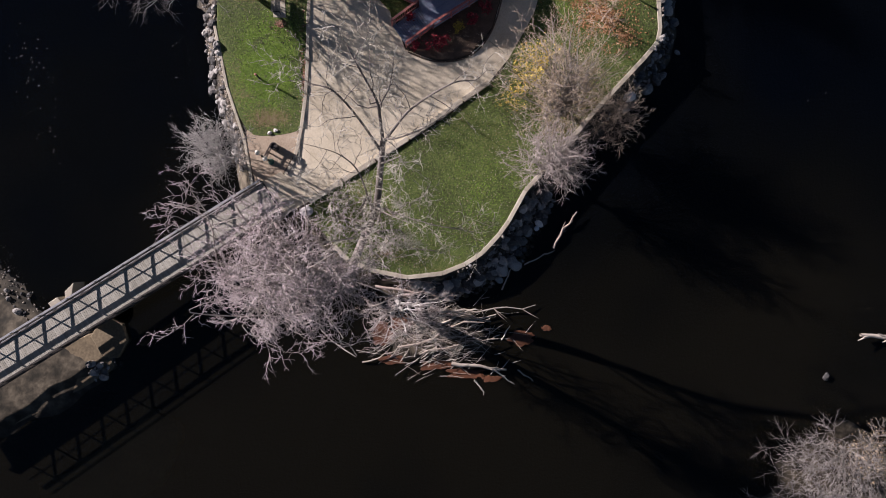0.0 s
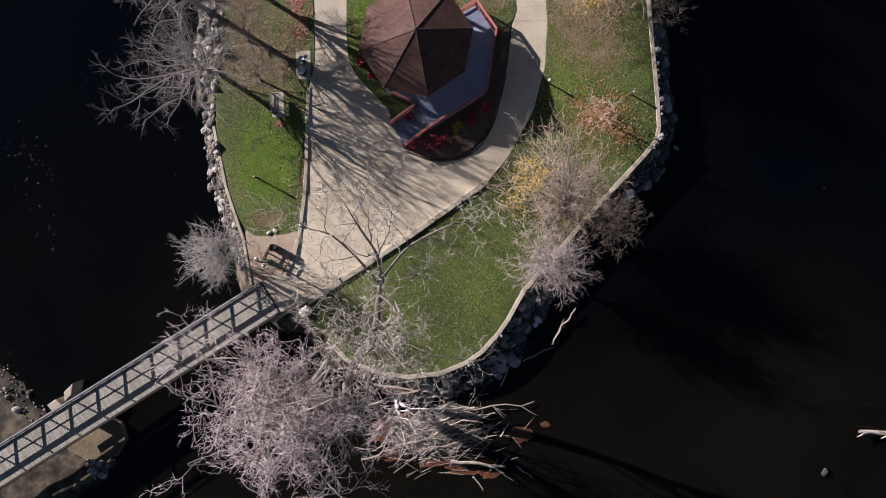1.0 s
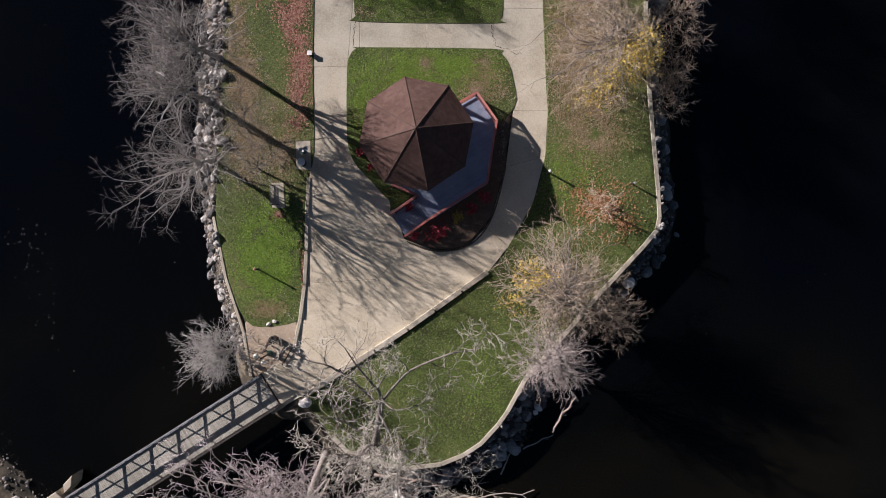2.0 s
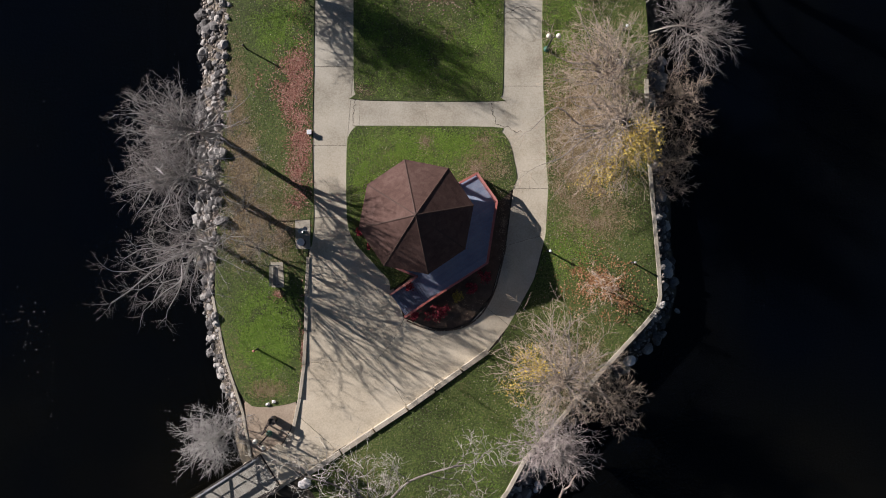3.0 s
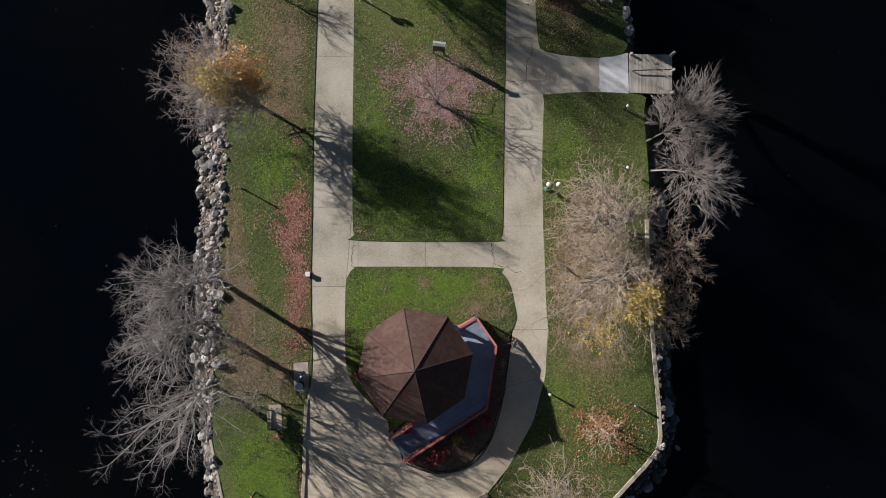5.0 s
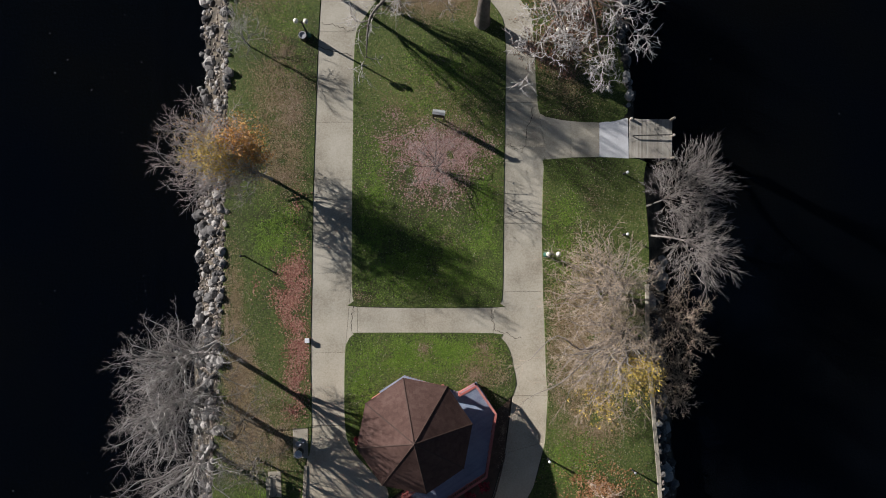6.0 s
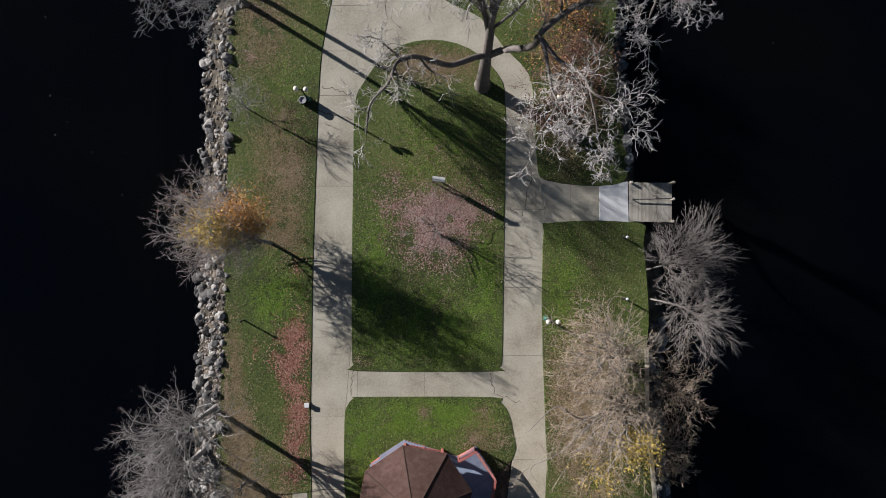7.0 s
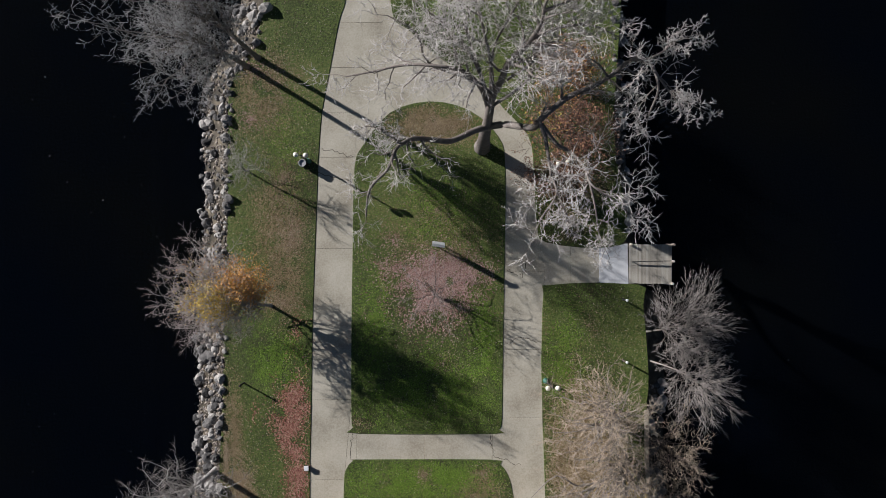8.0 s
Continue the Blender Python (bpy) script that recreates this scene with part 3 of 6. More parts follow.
def rock_mesh(seed, flat=0.7, detail=2):
    bm = bmesh.new()
    bmesh.ops.create_icosphere(bm, subdivisions=detail, radius=1.0)
    off = Vector((seed * 7.3, seed * 3.1, seed * 5.7))
    for v in bm.verts:
        k = 1 + 0.55 * noise.noise(v.co * 0.9 + off) + 0.18 * noise.noise(v.co * 2.6 + off)
        v.co = Vector((v.co.x * k * 1.15, v.co.y * k * 0.9, v.co.z * k * flat))
    me = bpy.data.meshes.new("rock")
    bm.to_mesh(me)
    bm.free()
    return me


# ---- the large structure: ground sheet, water, lawns, paving ----
WATER = -1.6
WEST = [(-15.7, 4.9), (-16.46, 9.0), (-17.8, 13.2), (-18.7, 18.0), (-18.5, 24.7), (-18.1, 31.6), (-17.8, 38.5), (-17.8, 45.5), (-17.5, 51.0),
        (-17.5, 58.0), (-17.3, 62.8), (-15.6, 65.6), (-14.6, 70.0), (-13.5, 85.0), (-13.5, 140.0)]
EAST = [(14.0, 140.0), (14.0, 85.0), (14.2, 60.0), (14.9, 54.5), (15.3, 50.0), (16.1, 47.0), (16.6, 44.6), (17.0, 38.8), (16.8, 36.0), (16.8, 31.5),
        (17.2, 25.9), (17.65, 20.3), (17.75, 18.0), (17.5, 16.9), (16.4, 15.6), (12.6, 11.6), (9.6, 8.2), (6.4, 4.6)]
TIP = [(6.4, 4.6), (5.0, 2.1), (4.2, 1.0), (2.8, -0.5), (1.4, -1.4), (-0.5, -2.15), (-3.3, -2.45), (-6.0, -1.9), (-8.1, -1.05), (-9.3, 0.2), (-11.3, 2.6)]
ISLAND = WEST + EAST + TIP[1:] + [(-13.2, 2.7)]
BANK = [(-40.0, 5.0), (-37.2, -0.3), (-35.8, -2.7), (-33.4, -5.0), (-30.6, -7.4), (-27.9, -9.4), (-29.5, -12.0), (-33.0, -14.5), (-40.0, -17.5), (-90.0, -30.0), (-90.0, 20.0), (-45.0, 12.0)]
ISLET = [(32.6, -14.4), (34.8, -14.4), (36.0, -16.0), (42.0, -22.0), (40.0, -34.0), (28.0, -34.0), (25.5, -23.0), (28.0, -17.0)]
SHOAL = [(35.0, -5.5), (44.0, -5.0), (50.0, -9.0), (42.0, -10.5), (35.5, -9.5)]
LODGE = [(-5.5, -7.8), (-2.0, -4.8), (2.0, -4.9), (4.5, -7.0), (3.8, -9.6), (0.5, -10.2), (-4.6, -9.6)]


def land(x, y):
    """Height of the ground sheet at x, y (arrays)."""
    d = reach(ISLAND, x, y)
    walled = (x > -5.5) & (y < 46.0) & (x > 0.0) | (x > -5.5) & (y < 8.0)
    z = np.where(d < 0.35, 0.0, np.where(walled | (x > 0), -0.85 - np.where(y < 46, 0.45, 0.95) * (d - 0.35), -0.15 - np.where(y < 20, 1.15, 0.68) * (d - 0.35)))
    z = np.maximum(z, -5.0)
    for outline, top, slope in ((BANK, WATER + 0.35, 0.06), (ISLET, WATER + 0.3, 0.1), (SHOAL, WATER - 0.2, 0.2), (LODGE, WATER + 0.2, 0.25)):
        e = reach(outline, x, y)
        z = np.maximum(z, np.where(e < 0, np.minimum(WATER - 0.06 - e * 0.12, top), WATER - 0.06 - e * slope * 3.0))
    bumps = 0.10 * np.sin(x * 0.9 + 1.3 * np.sin(y * 0.7)) * np.cos(y * 1.1 + x * 0.35)
    return np.where(d < 0.8, z, np.maximum(z + bumps * (z > -3.5), -5.0))


def ground_sheet():
    xs = np.concatenate([[-3000, -600, -200, -110, -80], np.arange(-60, 60.1, 0.6), [80, 110, 200, 600, 3000]])
    ys = np.concatenate([[-3000, -600, -200, -110, -70], np.arange(-45, 90.1, 0.6), [110, 140, 200, 600, 3000]])
    gx, gy = np.meshgrid(xs, ys)
    z = land(gx.ravel(), gy.ravel())
    v = np.stack([gx.ravel(), gy.ravel(), z], 1)
    w, h = len(xs), len(ys)
    i = (np.arange(h - 1)[:, None] * w + np.arange(w - 1)[None, :]).ravel()
    me = quads("ground", v, np.stack([i, i + 1, i + 1 + w, i + w], 1))
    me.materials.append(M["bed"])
    ob = part("ground", me, None)
    return tagged(ob, "brown silty ground and lake bed", "ground", kind="structure")


ground_sheet()
sheet = quads("water", [(-3000, -3000, WATER), (3000, -3000, WATER), (3000, 3000, WATER), (-3000, 3000, WATER)], [(0, 1, 2, 3)])
tagged(part("water", sheet, "water"), "dark still lake water with brown shallows", "water", kind="structure")

PATH_W = [(-7.94, 69.9), (-8.49, 68.0), (-9.19, 64.25), (-9.88, 60.5), (-10.15, 56.8), (-10.42, 49.35), (-10.62, 43.0), (-10.7, 37.0), (-10.82, 30.5), (-10.95, 24.62)]
PATH_E = [(-4.3, 69.9), (-4.9, 68.0), (-6.0, 64.25), (-6.9, 60.5), (-7.19, 56.8), (-7.33, 49.35), (-7.42, 43.0), (-7.45, 37.0), (-8.02, 30.5), (-8.05, 24.62)]
EAST_W = [(5.2, 55.9), (5.15, 51.0), (5.08, 47.4), (4.95, 41.0), (4.86, 35.4)]
EAST_E = [(7.6, 55.9), (7.85, 51.0), (8.45, 47.4), (8.16, 41.0), (8.2, 35.4)]

LAWNS = {
    "lawn_west": [(-10.75, 24.7), (-10.95, 22.3), (-11.3, 21.3), (-11.55, 13.1), (-12.0, 10.3), (-12.25, 9.6), (-14.6, 9.2), (-16.3, 9.7)] + WEST[2:14]
                 + [(-4.6, 85.0), (-8.2, 72.0)] + [(x - 0.02, y) for x, y in PATH_W[:-1]],
    "lawn_middle": [(-7.43, 36.0), (-7.3, 34.75), (-6.9, 34.25), (4.1, 34.15), (4.6, 34.5), (4.85, 35.4), (4.95, 41.0), (5.08, 47.4), (5.2, 55.9), (4.6, 58.6),
                    (2.2, 60.75), (-1.05, 61.45), (-4.3, 60.5), (-6.5, 57.8), (-7.19, 55.9), (-7.33, 49.35), (-7.42, 43.0)],
    "lawn_gazebo": [(-7.3, 32.0), (-6.6, 32.1), (3.9, 32.0), (4.7, 31.6), (5.3, 30.8), (5.67, 29.4), (5.66, 27.0), (2.0, 24.0), (-4.0, 18.9), (-4.6, 19.45),
                    (-6.35, 21.35), (-7.5, 22.75), (-8.03, 24.7), (-8.03, 30.2), (-7.8, 31.4)],
    "lawn_east": [(8.95, 46.3), (8.35, 45.6), (8.18, 41.0), (8.16, 39.0), (8.42, 29.0), (8.55, 26.9), (8.3, 23.1), (7.3, 19.4), (5.2, 15.65), (3.6, 13.5), (-3.0, 8.65),
                  (-9.7, 4.75), (-11.4, 3.4), (-11.2, 2.6)] + TIP[::-1][1:] + EAST[::-1][1:12] + [(16.2, 46.3)],
    "lawn_north": [(8.6, 49.85), (12.95, 49.4), (15.3, 50.2), (14.9, 54.5), (14.2, 60.0), (14.0, 85.0), (-4.5, 85.0), (-4.25, 69.9), (-2.9, 67.55), (0.36, 64.75),
                   (3.17, 63.35), (5.04, 61.0), (7.14, 58.7), (7.6, 55.9), (7.85, 51.2)],
}
for lawn, outline in LAWNS.items():
    outline = smooth(inset(outline, -0.03), 3)
    tagged(part(lawn, plate(outline, -0.3, 0.085, 0.03), "grass"), "short green autumn lawn strewn with leaves", "lawn", kind="structure")

BED = [(5.55, 26.8), (4.98, 22.2), (3.8, 18.1), (1.95, 15.85), (0.6, 15.4), (-0.8, 15.4), (-2.2, 15.75), (-3.3, 16.3), (-4.0, 18.7), (2.0, 23.8)]
tagged(part("garden_bed", plate(inset(BED, 0.06), -0.2, 0.07, 0.03), "mulch"), "dark mulched planting bed beside the ramp", "garden bed", kind="structure")
bare = smooth([(-16.2, 9.9), (-14.6, 9.8), (-12.25, 9.7), (-12.4, 8.4), (-12.75, 7.2), (-13.95, 5.4), (-15.0, 5.0), (-15.7, 5.3), (-16.3, 8.6)], 2)
tagged(part("bare_ground", plate(bare, -0.3, 0.07, 0.03), "dirt"), "dry bare dirt by the bridge", "dirt", kind="structure")


def paving(name, label, outlines, material="concrete", top=0.05):
    """A paved surface of single slabs with open joints."""
    ob = thing(name, (0, 0, 0), label, "pavement", kind="structure")
    for o in outlines:
        part("slab", plate(inset(o, 0.009), -0.15, top, 0.012), material, ob)
    return ob


def between(a, b):
    return [[a[i], a[i + 1], b[i + 1], b[i]] for i in range(len(a) - 1)]


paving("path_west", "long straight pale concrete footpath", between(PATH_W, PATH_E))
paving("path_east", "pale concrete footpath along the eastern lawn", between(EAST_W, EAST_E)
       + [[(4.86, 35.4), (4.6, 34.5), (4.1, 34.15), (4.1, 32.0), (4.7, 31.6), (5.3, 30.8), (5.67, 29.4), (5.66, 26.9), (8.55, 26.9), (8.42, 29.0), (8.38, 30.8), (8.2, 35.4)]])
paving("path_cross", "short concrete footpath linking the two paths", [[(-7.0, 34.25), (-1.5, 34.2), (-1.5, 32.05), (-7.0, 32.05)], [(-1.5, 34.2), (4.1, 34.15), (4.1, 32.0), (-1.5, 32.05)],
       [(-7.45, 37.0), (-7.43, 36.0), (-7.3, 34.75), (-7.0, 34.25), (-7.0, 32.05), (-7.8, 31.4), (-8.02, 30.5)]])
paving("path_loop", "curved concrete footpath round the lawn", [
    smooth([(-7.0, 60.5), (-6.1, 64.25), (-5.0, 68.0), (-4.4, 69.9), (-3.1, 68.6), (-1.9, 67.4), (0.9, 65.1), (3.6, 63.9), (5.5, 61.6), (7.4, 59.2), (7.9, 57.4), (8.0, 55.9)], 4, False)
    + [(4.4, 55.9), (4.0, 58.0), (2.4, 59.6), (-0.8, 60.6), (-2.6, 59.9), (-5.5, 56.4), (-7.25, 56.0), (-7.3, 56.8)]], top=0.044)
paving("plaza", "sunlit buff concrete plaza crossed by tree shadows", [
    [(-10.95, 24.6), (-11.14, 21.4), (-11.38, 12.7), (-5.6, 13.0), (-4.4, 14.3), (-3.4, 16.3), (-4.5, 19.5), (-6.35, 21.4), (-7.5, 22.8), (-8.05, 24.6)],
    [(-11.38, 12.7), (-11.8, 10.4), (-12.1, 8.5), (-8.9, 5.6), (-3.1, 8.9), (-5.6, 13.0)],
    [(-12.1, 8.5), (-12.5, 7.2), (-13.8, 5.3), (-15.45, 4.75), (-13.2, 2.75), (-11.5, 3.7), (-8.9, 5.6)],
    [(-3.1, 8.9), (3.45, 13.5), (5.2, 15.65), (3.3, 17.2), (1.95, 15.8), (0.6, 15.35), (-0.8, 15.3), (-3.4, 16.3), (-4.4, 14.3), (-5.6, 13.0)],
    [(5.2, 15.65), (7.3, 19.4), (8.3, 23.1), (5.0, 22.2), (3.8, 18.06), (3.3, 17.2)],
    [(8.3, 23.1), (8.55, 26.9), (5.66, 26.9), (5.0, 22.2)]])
paving("path_dock", "pale concrete spur path leading to the dock", [[(8.45, 47.4), (7.85, 51.0), (8.5, 49.85), (10.6, 49.6), (10.6, 46.45), (8.95, 46.3), (8.3, 45.0), (8.4, 46.4)],
       [(10.6, 49.6), (12.97, 49.35), (12.95, 46.5), (10.6, 46.45)]])
paving("dock_apron", "new white concrete slab at the dock", [[(12.97, 49.35), (15.35, 49.75), (15.4, 46.35), (12.95, 46.5)]], "slab_new", 0.07)


def cracks():
    """Wandering dark cracks in the paving."""
    ob = thing("pavement_cracks", (0, 0, 0), "dark wandering cracks across the concrete footpaths", "crack", kind="structure")
    rnd = random.Random(5)
    for a, b in (((-7.4, 34.4), (-7.55, 32.2)), ((3.9, 34.0), (4.3, 32.2)), ((4.3, 32.2), (6.4, 31.6)), ((5.3, 47.6), (6.6, 46.9)), ((6.6, 46.9), (7.4, 50.6)),
                 ((-10.3, 55.6), (-7.4, 54.8)), ((-9.9, 57.6), (-7.3, 56.9)), ((6.3, 42.0), (8.0, 41.6)), ((4.95, 41.4), (6.3, 42.0))):
        a, b = Vector((*a, 0)), Vector((*b, 0))
        side = (b - a).normalized().cross(Vector((0, 0, 1)))
        bm = bmesh.new()
        last = None
        for i in range(13):
            p = a.lerp(b, i / 12) + side * rnd.gauss(0, 0.07) * (0 if i in (0, 12) else 1)
            w = rnd.uniform(0.012, 0.03)
            row = [bm.verts.new(p + side * w + Vector((0, 0, 0.054))), bm.verts.new(p - side * w + Vector((0, 0, 0.054)))]
            if last:
                bm.faces.new((last[0], last[1], row[1], row[0]))
            last = row
        part("crack", bm, "joint", ob)


cracks()


def edging(name, label, line, width, low, high, length, category, rise=0.0, material="kerb", gap=0.04):
    """A row of single long blocks laid end to end; rise: how much higher each one's far end stands."""
    ob = thing(name, (0, 0, 0), label, category, kind="structure")
    rnd = random.Random(len(name))
    for a, b in blocks(line, length, gap):
        bm = bmesh.new()
        d = (b - a).normalized()
        s = Vector((-d.y, d.x)) * width / 2
        c = 0.03
        top0, top1 = high + rnd.uniform(-0.015, 0.015), high + rise + rnd.uniform(-0.015, 0.015)
        rows = []
        for p, t in ((a, top0), (b, top1)):
            rows.append([bm.verts.new((p.x + k * s.x, p.y + k * s.y, z)) for k, z in ((1, low), (1, t - c), (1 - c / width * 2, t), (-1 + c / width * 2, t), (-1, t - c), (-1, low))])
        for i in range(5):
            bm.faces.new((rows[0][i], rows[0][i + 1], rows[1][i + 1], rows[1][i]))
        bm.faces.new(rows[0][::-1])
        bm.faces.new(rows[1])
        bmesh.ops.recalc_face_normals(bm, faces=bm.faces)
        part("block", bm, material, ob)
    return ob


edging("kerb_plaza_east", "row of long weathered concrete kerb blocks", [(-11.3, 3.75), (-3.17, 8.95), (3.5, 13.6)], 0.42, -0.6, 0.25, 3.1, "kerb", gap=0.16)
edging("kerb_plaza_west", "row of tilted concrete kerb blocks beside the lawn", [(-13.2, 6.0), (-12.45, 7.3), (-11.9, 9.9), (-11.55, 12.6), (-11.4, 15.4), (-11.35, 18.4), (-11.2, 21.4)][::-1], 0.30, -0.3, 0.10, 3.0, "kerb", rise=0.09)
edging("seawall", "low concrete sea wall cap along the shore", TIP[::-1][1:] + EAST[::-1][1:10], 0.36, -2.4, 0.14, 2.3, "sea wall", gap=0.02)
edging("kerb_shore_west", "thin concrete edging above the rocks", [(-15.9, 5.2), (-16.55, 8.9), (-17.95, 13.2), (-18.95, 18.2)], 0.24, -0.5, 0.12, 2.0, "kerb", gap=0.02)
edging("kerb_bed", "thin brown edging round the planting bed", smooth([(5.0, 22.2), (3.85, 18.06), (1.98, 15.78), (-0.8, 15.28), (-3.2, 16.1)], 4, False), 0.12, -0.2, 0.12, 1.0, "kerb", material="mulch")


for name, label, pts, low, high in (
        ("sand_bar", "brown wet sand bar beside the bridge", [(-39.92, -13.86), (-37.17, -11.8), (-31.17, -7.41), (-28.62, -6.97), (-27.77, -9.32), (-28.38, -10.49), (-34.39, -13.93), (-39.91, -16.19)], -2.5, WATER + 0.10),
        ("sand_shoal", "drowned pale sand shoal seen through water", [(-34.89, -15.79), (-28.32, -11.83), (-25.48, -13.05), (-22.64, -15.23), (-23.58, -18.55), (-25.57, -20.99), (-32.99, -22.67), (-34.88, -19.34)], -5.5, WATER - 0.75)):
    tagged(part(name, plate(smooth(pts, 3), low, high, 0.25), "sand"), label, "sand", kind="structure")


# ---- the gazebo with its deck, ramp and rails ----
def gazebo():
    cx, cy, eave, peak, rad = -2.31, 24.44, 2.6, 4.72, 4.58
    ob = thing("gazebo", (cx, cy, 0), "octagonal gazebo with brown shingled roof and red railings", "gazebo")

    def at(k, r, z):
        a = radians(11.3 + 45 * k)
        return Vector((r * math.cos(a), r * math.sin(a), z))

    courses = 22
    for k in range(8):
        bm = bmesh.new()
        for c in range(courses):
            t0, t1 = c / courses, (c + 1.12) / courses
            lift = 0.003
            r0, r1 = rad * (1 - t0), max(rad * (1 - t1), 0.0)
            z0, z1 = eave + (peak - eave) * t0, eave + (peak - eave) * min(t1, 1)
            a0, b0, a1, b1 = at(k, r0, z0 + lift), at(k + 1, r0, z0 + lift), at(k, r1, z1), at(k + 1, r1, z1)
            n = max(1, round((b0 - a0).length / 0.32))
            off = 0.5 * (c % 2)
            marks = [0.0] + [min(1, (i + off) / n) for i in range(1, n)] + [1.0]
            for u, w in zip(marks, marks[1:]):
                dz = Vector((0, 0, random.uniform(-0.0015, 0.0015)))
                p = [bm.verts.new(a0.lerp(b0, u) + dz), bm.verts.new(a0.lerp(b0, w) + dz), bm.verts.new(a1.lerp(b1, w)), bm.verts.new(a1.lerp(b1, u))]
                bm.faces.new(p)
                q = [bm.verts.new(v.co - Vector((0, 0, 0.008))) for v in p[:2]]
                bm.faces.new((q[0], q[1], p[1], p[0]))
        covering = bm
        bm = bmesh.new()
        v = [bm.verts.new(c) for c in (at(k, rad, eave - 0.02), at(k + 1, rad, eave - 0.02), (0, 0, peak - 0.02))]
        bm.faces.new(v)
        bmesh.ops.solidify(bm, geom=bm.faces[:], thickness=0.04)
        panel = part("roof_panel", bm, "shingle", ob)
        tagged(part("shingles", covering, "shingle", panel), "overlapping brown shingles", kind="stuff")
    for k in range(8):
        bm = bmesh.new()
        a, b = at(k, rad + 0.02, eave + 0.018), at(k, 0.05, peak + 0.018)
        d = (b - a) / 14
        side = Vector((-a.y, a.x, 0)).normalized() * 0.05
        last = None
        for i in range(15):
            for step in ((0.0,) if i in (0, 14) else (-0.01, 0.01)):
                p = a + d * (i + step) + Vector((0, 0, 0.004 if step > 0 else 0))
                low = Vector((0, 0, 0.02))
                row = [bm.verts.new(c) for c in (p - side - low, p, p + side - low)]
                if last:
                    bm.faces.new((last[0], last[1], row[1], row[0]))
                    bm.faces.new((last[1], last[2], row[2], row[1]))
                last = row
        part("ridge_cap", bm, "ridge", ob)
    part("finial", lathe(bmesh.new(), [(0.14, 0), (0.16, 0.06), (0.06, 0.12), (0.01, 0.2)], 12, (0, 0, peak + 0.02)), "ridge", ob)
    for k in range(8):
        bm = bmesh.new()
        bar(bm, at(k, rad - 0.06, eave - 0.08), at(k + 1, rad - 0.06, eave - 0.08), 0.06, 0.18)
        part("fascia", bm, "red_paint", ob)
        p = at(k, rad - 0.55, 0)
        bm = bmesh.new()
        box(bm, p.x - 0.09, p.x + 0.09, p.y - 0.09, p.y + 0.09, 0, eave + 0.1, 0.015)
        part("post", bm, "red_paint", ob)
    bm = bmesh.new()
    ring = [at(k, rad - 0.1, 0) for k in range(8)]
    soffit = [bm.verts.new((p.x, p.y, eave - 0.02)) for p in ring]
    bm.faces.new(soffit)
    part("soffit", bm, "plank", ob)
    # the deck and its ramp
    deck = [(-4.3 - cx, 20.6 - cy), (-2.25 - cx, 19.75 - cy), (-1.1 - cx, 17.95 - cy), (1.95 - cx, 19.85 - cy), (3.4 - cx, 20.75 - cy), (4.2 - cx, 25.75 - cy), (2.65 - cx, 28.1 - cy), (1.2 - cx, 27.3 - cy)]
    deck += [(p.x, p.y) for p in (at(k, rad - 0.25, 0) for k in (2, 3, 4, 5))]
    d = Vector((0.843, 0.538, 0)).normalized()
    n = Vector((-d.y, d.x, 0))
    width = 0.19
    us = [Vector((*p, 0)).dot(n) for p in deck]
    line = deck
    t = min(us)
    while t < max(us):
        cut = []
        for (a, b) in zip(line, line[1:] + line[:1]):
            ua, ub = Vector((*a, 0)).dot(n), Vector((*b, 0)).dot(n)
            if (ua > t + width / 2) != (ub > t + width / 2):
                f = (t + width / 2 - ua) / (ub - ua)
                cut.append((a[0] + (b[0] - a[0]) * f) * d.x + (a[1] + (b[1] - a[1]) * f) * d.y)
        if len(cut) >= 2:
            a, b = min(cut), max(cut)
            bm = bmesh.new()
            bar(bm, d * a + n * (t + width / 2) + Vector((0, 0, 0.43)), d * b + n * (t + width / 2) + Vector((0, 0, 0.43)), width - 0.005, 0.04)
            part("deck_board", bm, "deck_grey", ob)
        t += width
    bm = bmesh.new()
    low = [bm.verts.new((x * 0.985, y * 0.985, 0.0)) for x, y in deck]
    high = [bm.verts.new((x * 0.985, y * 0.985, 0.405)) for x, y in deck]
    for i in range(len(deck)):
        j = (i + 1) % len(deck)
        bm.faces.new((low[i], low[j], high[j], high[i]))
    bm.faces.new(high)
    bmesh.ops.recalc_face_normals(bm, faces=bm.faces)
    part("skirt", bm, "red_paint", ob)
    # ramp boards run across the slope
    foot, head = Vector((-3.85 - cx, 17.35 - cy, 0.10)), Vector((-1.65 - cx, 18.85 - cy, 0.43))
    run = head - foot
    flat = Vector((run.x, run.y, 0)).normalized()
    cross = Vector((-flat.y, flat.x, 0))
    count = 14
    for i in range(count):
        p, q = foot + run * (i + 0.04) / count, foot + run * (i + 0.96) / count
        bm = bmesh.new()
        v = [bm.verts.new(c) for c in (p - cross, p + cross, q + cross, q - cross)]
        bm.faces.new(v)
        bmesh.ops.solidify(bm, geom=bm.faces[:], thickness=0.04)
        part("ramp_board", bm, "deck_grey", ob)

    picket = bpy.data.meshes.new("baluster")
    bm = box(bmesh.new(), -0.018, 0.018, -0.018, 0.018, 0, 0.78)
    bm.to_mesh(picket)
    bm.free()

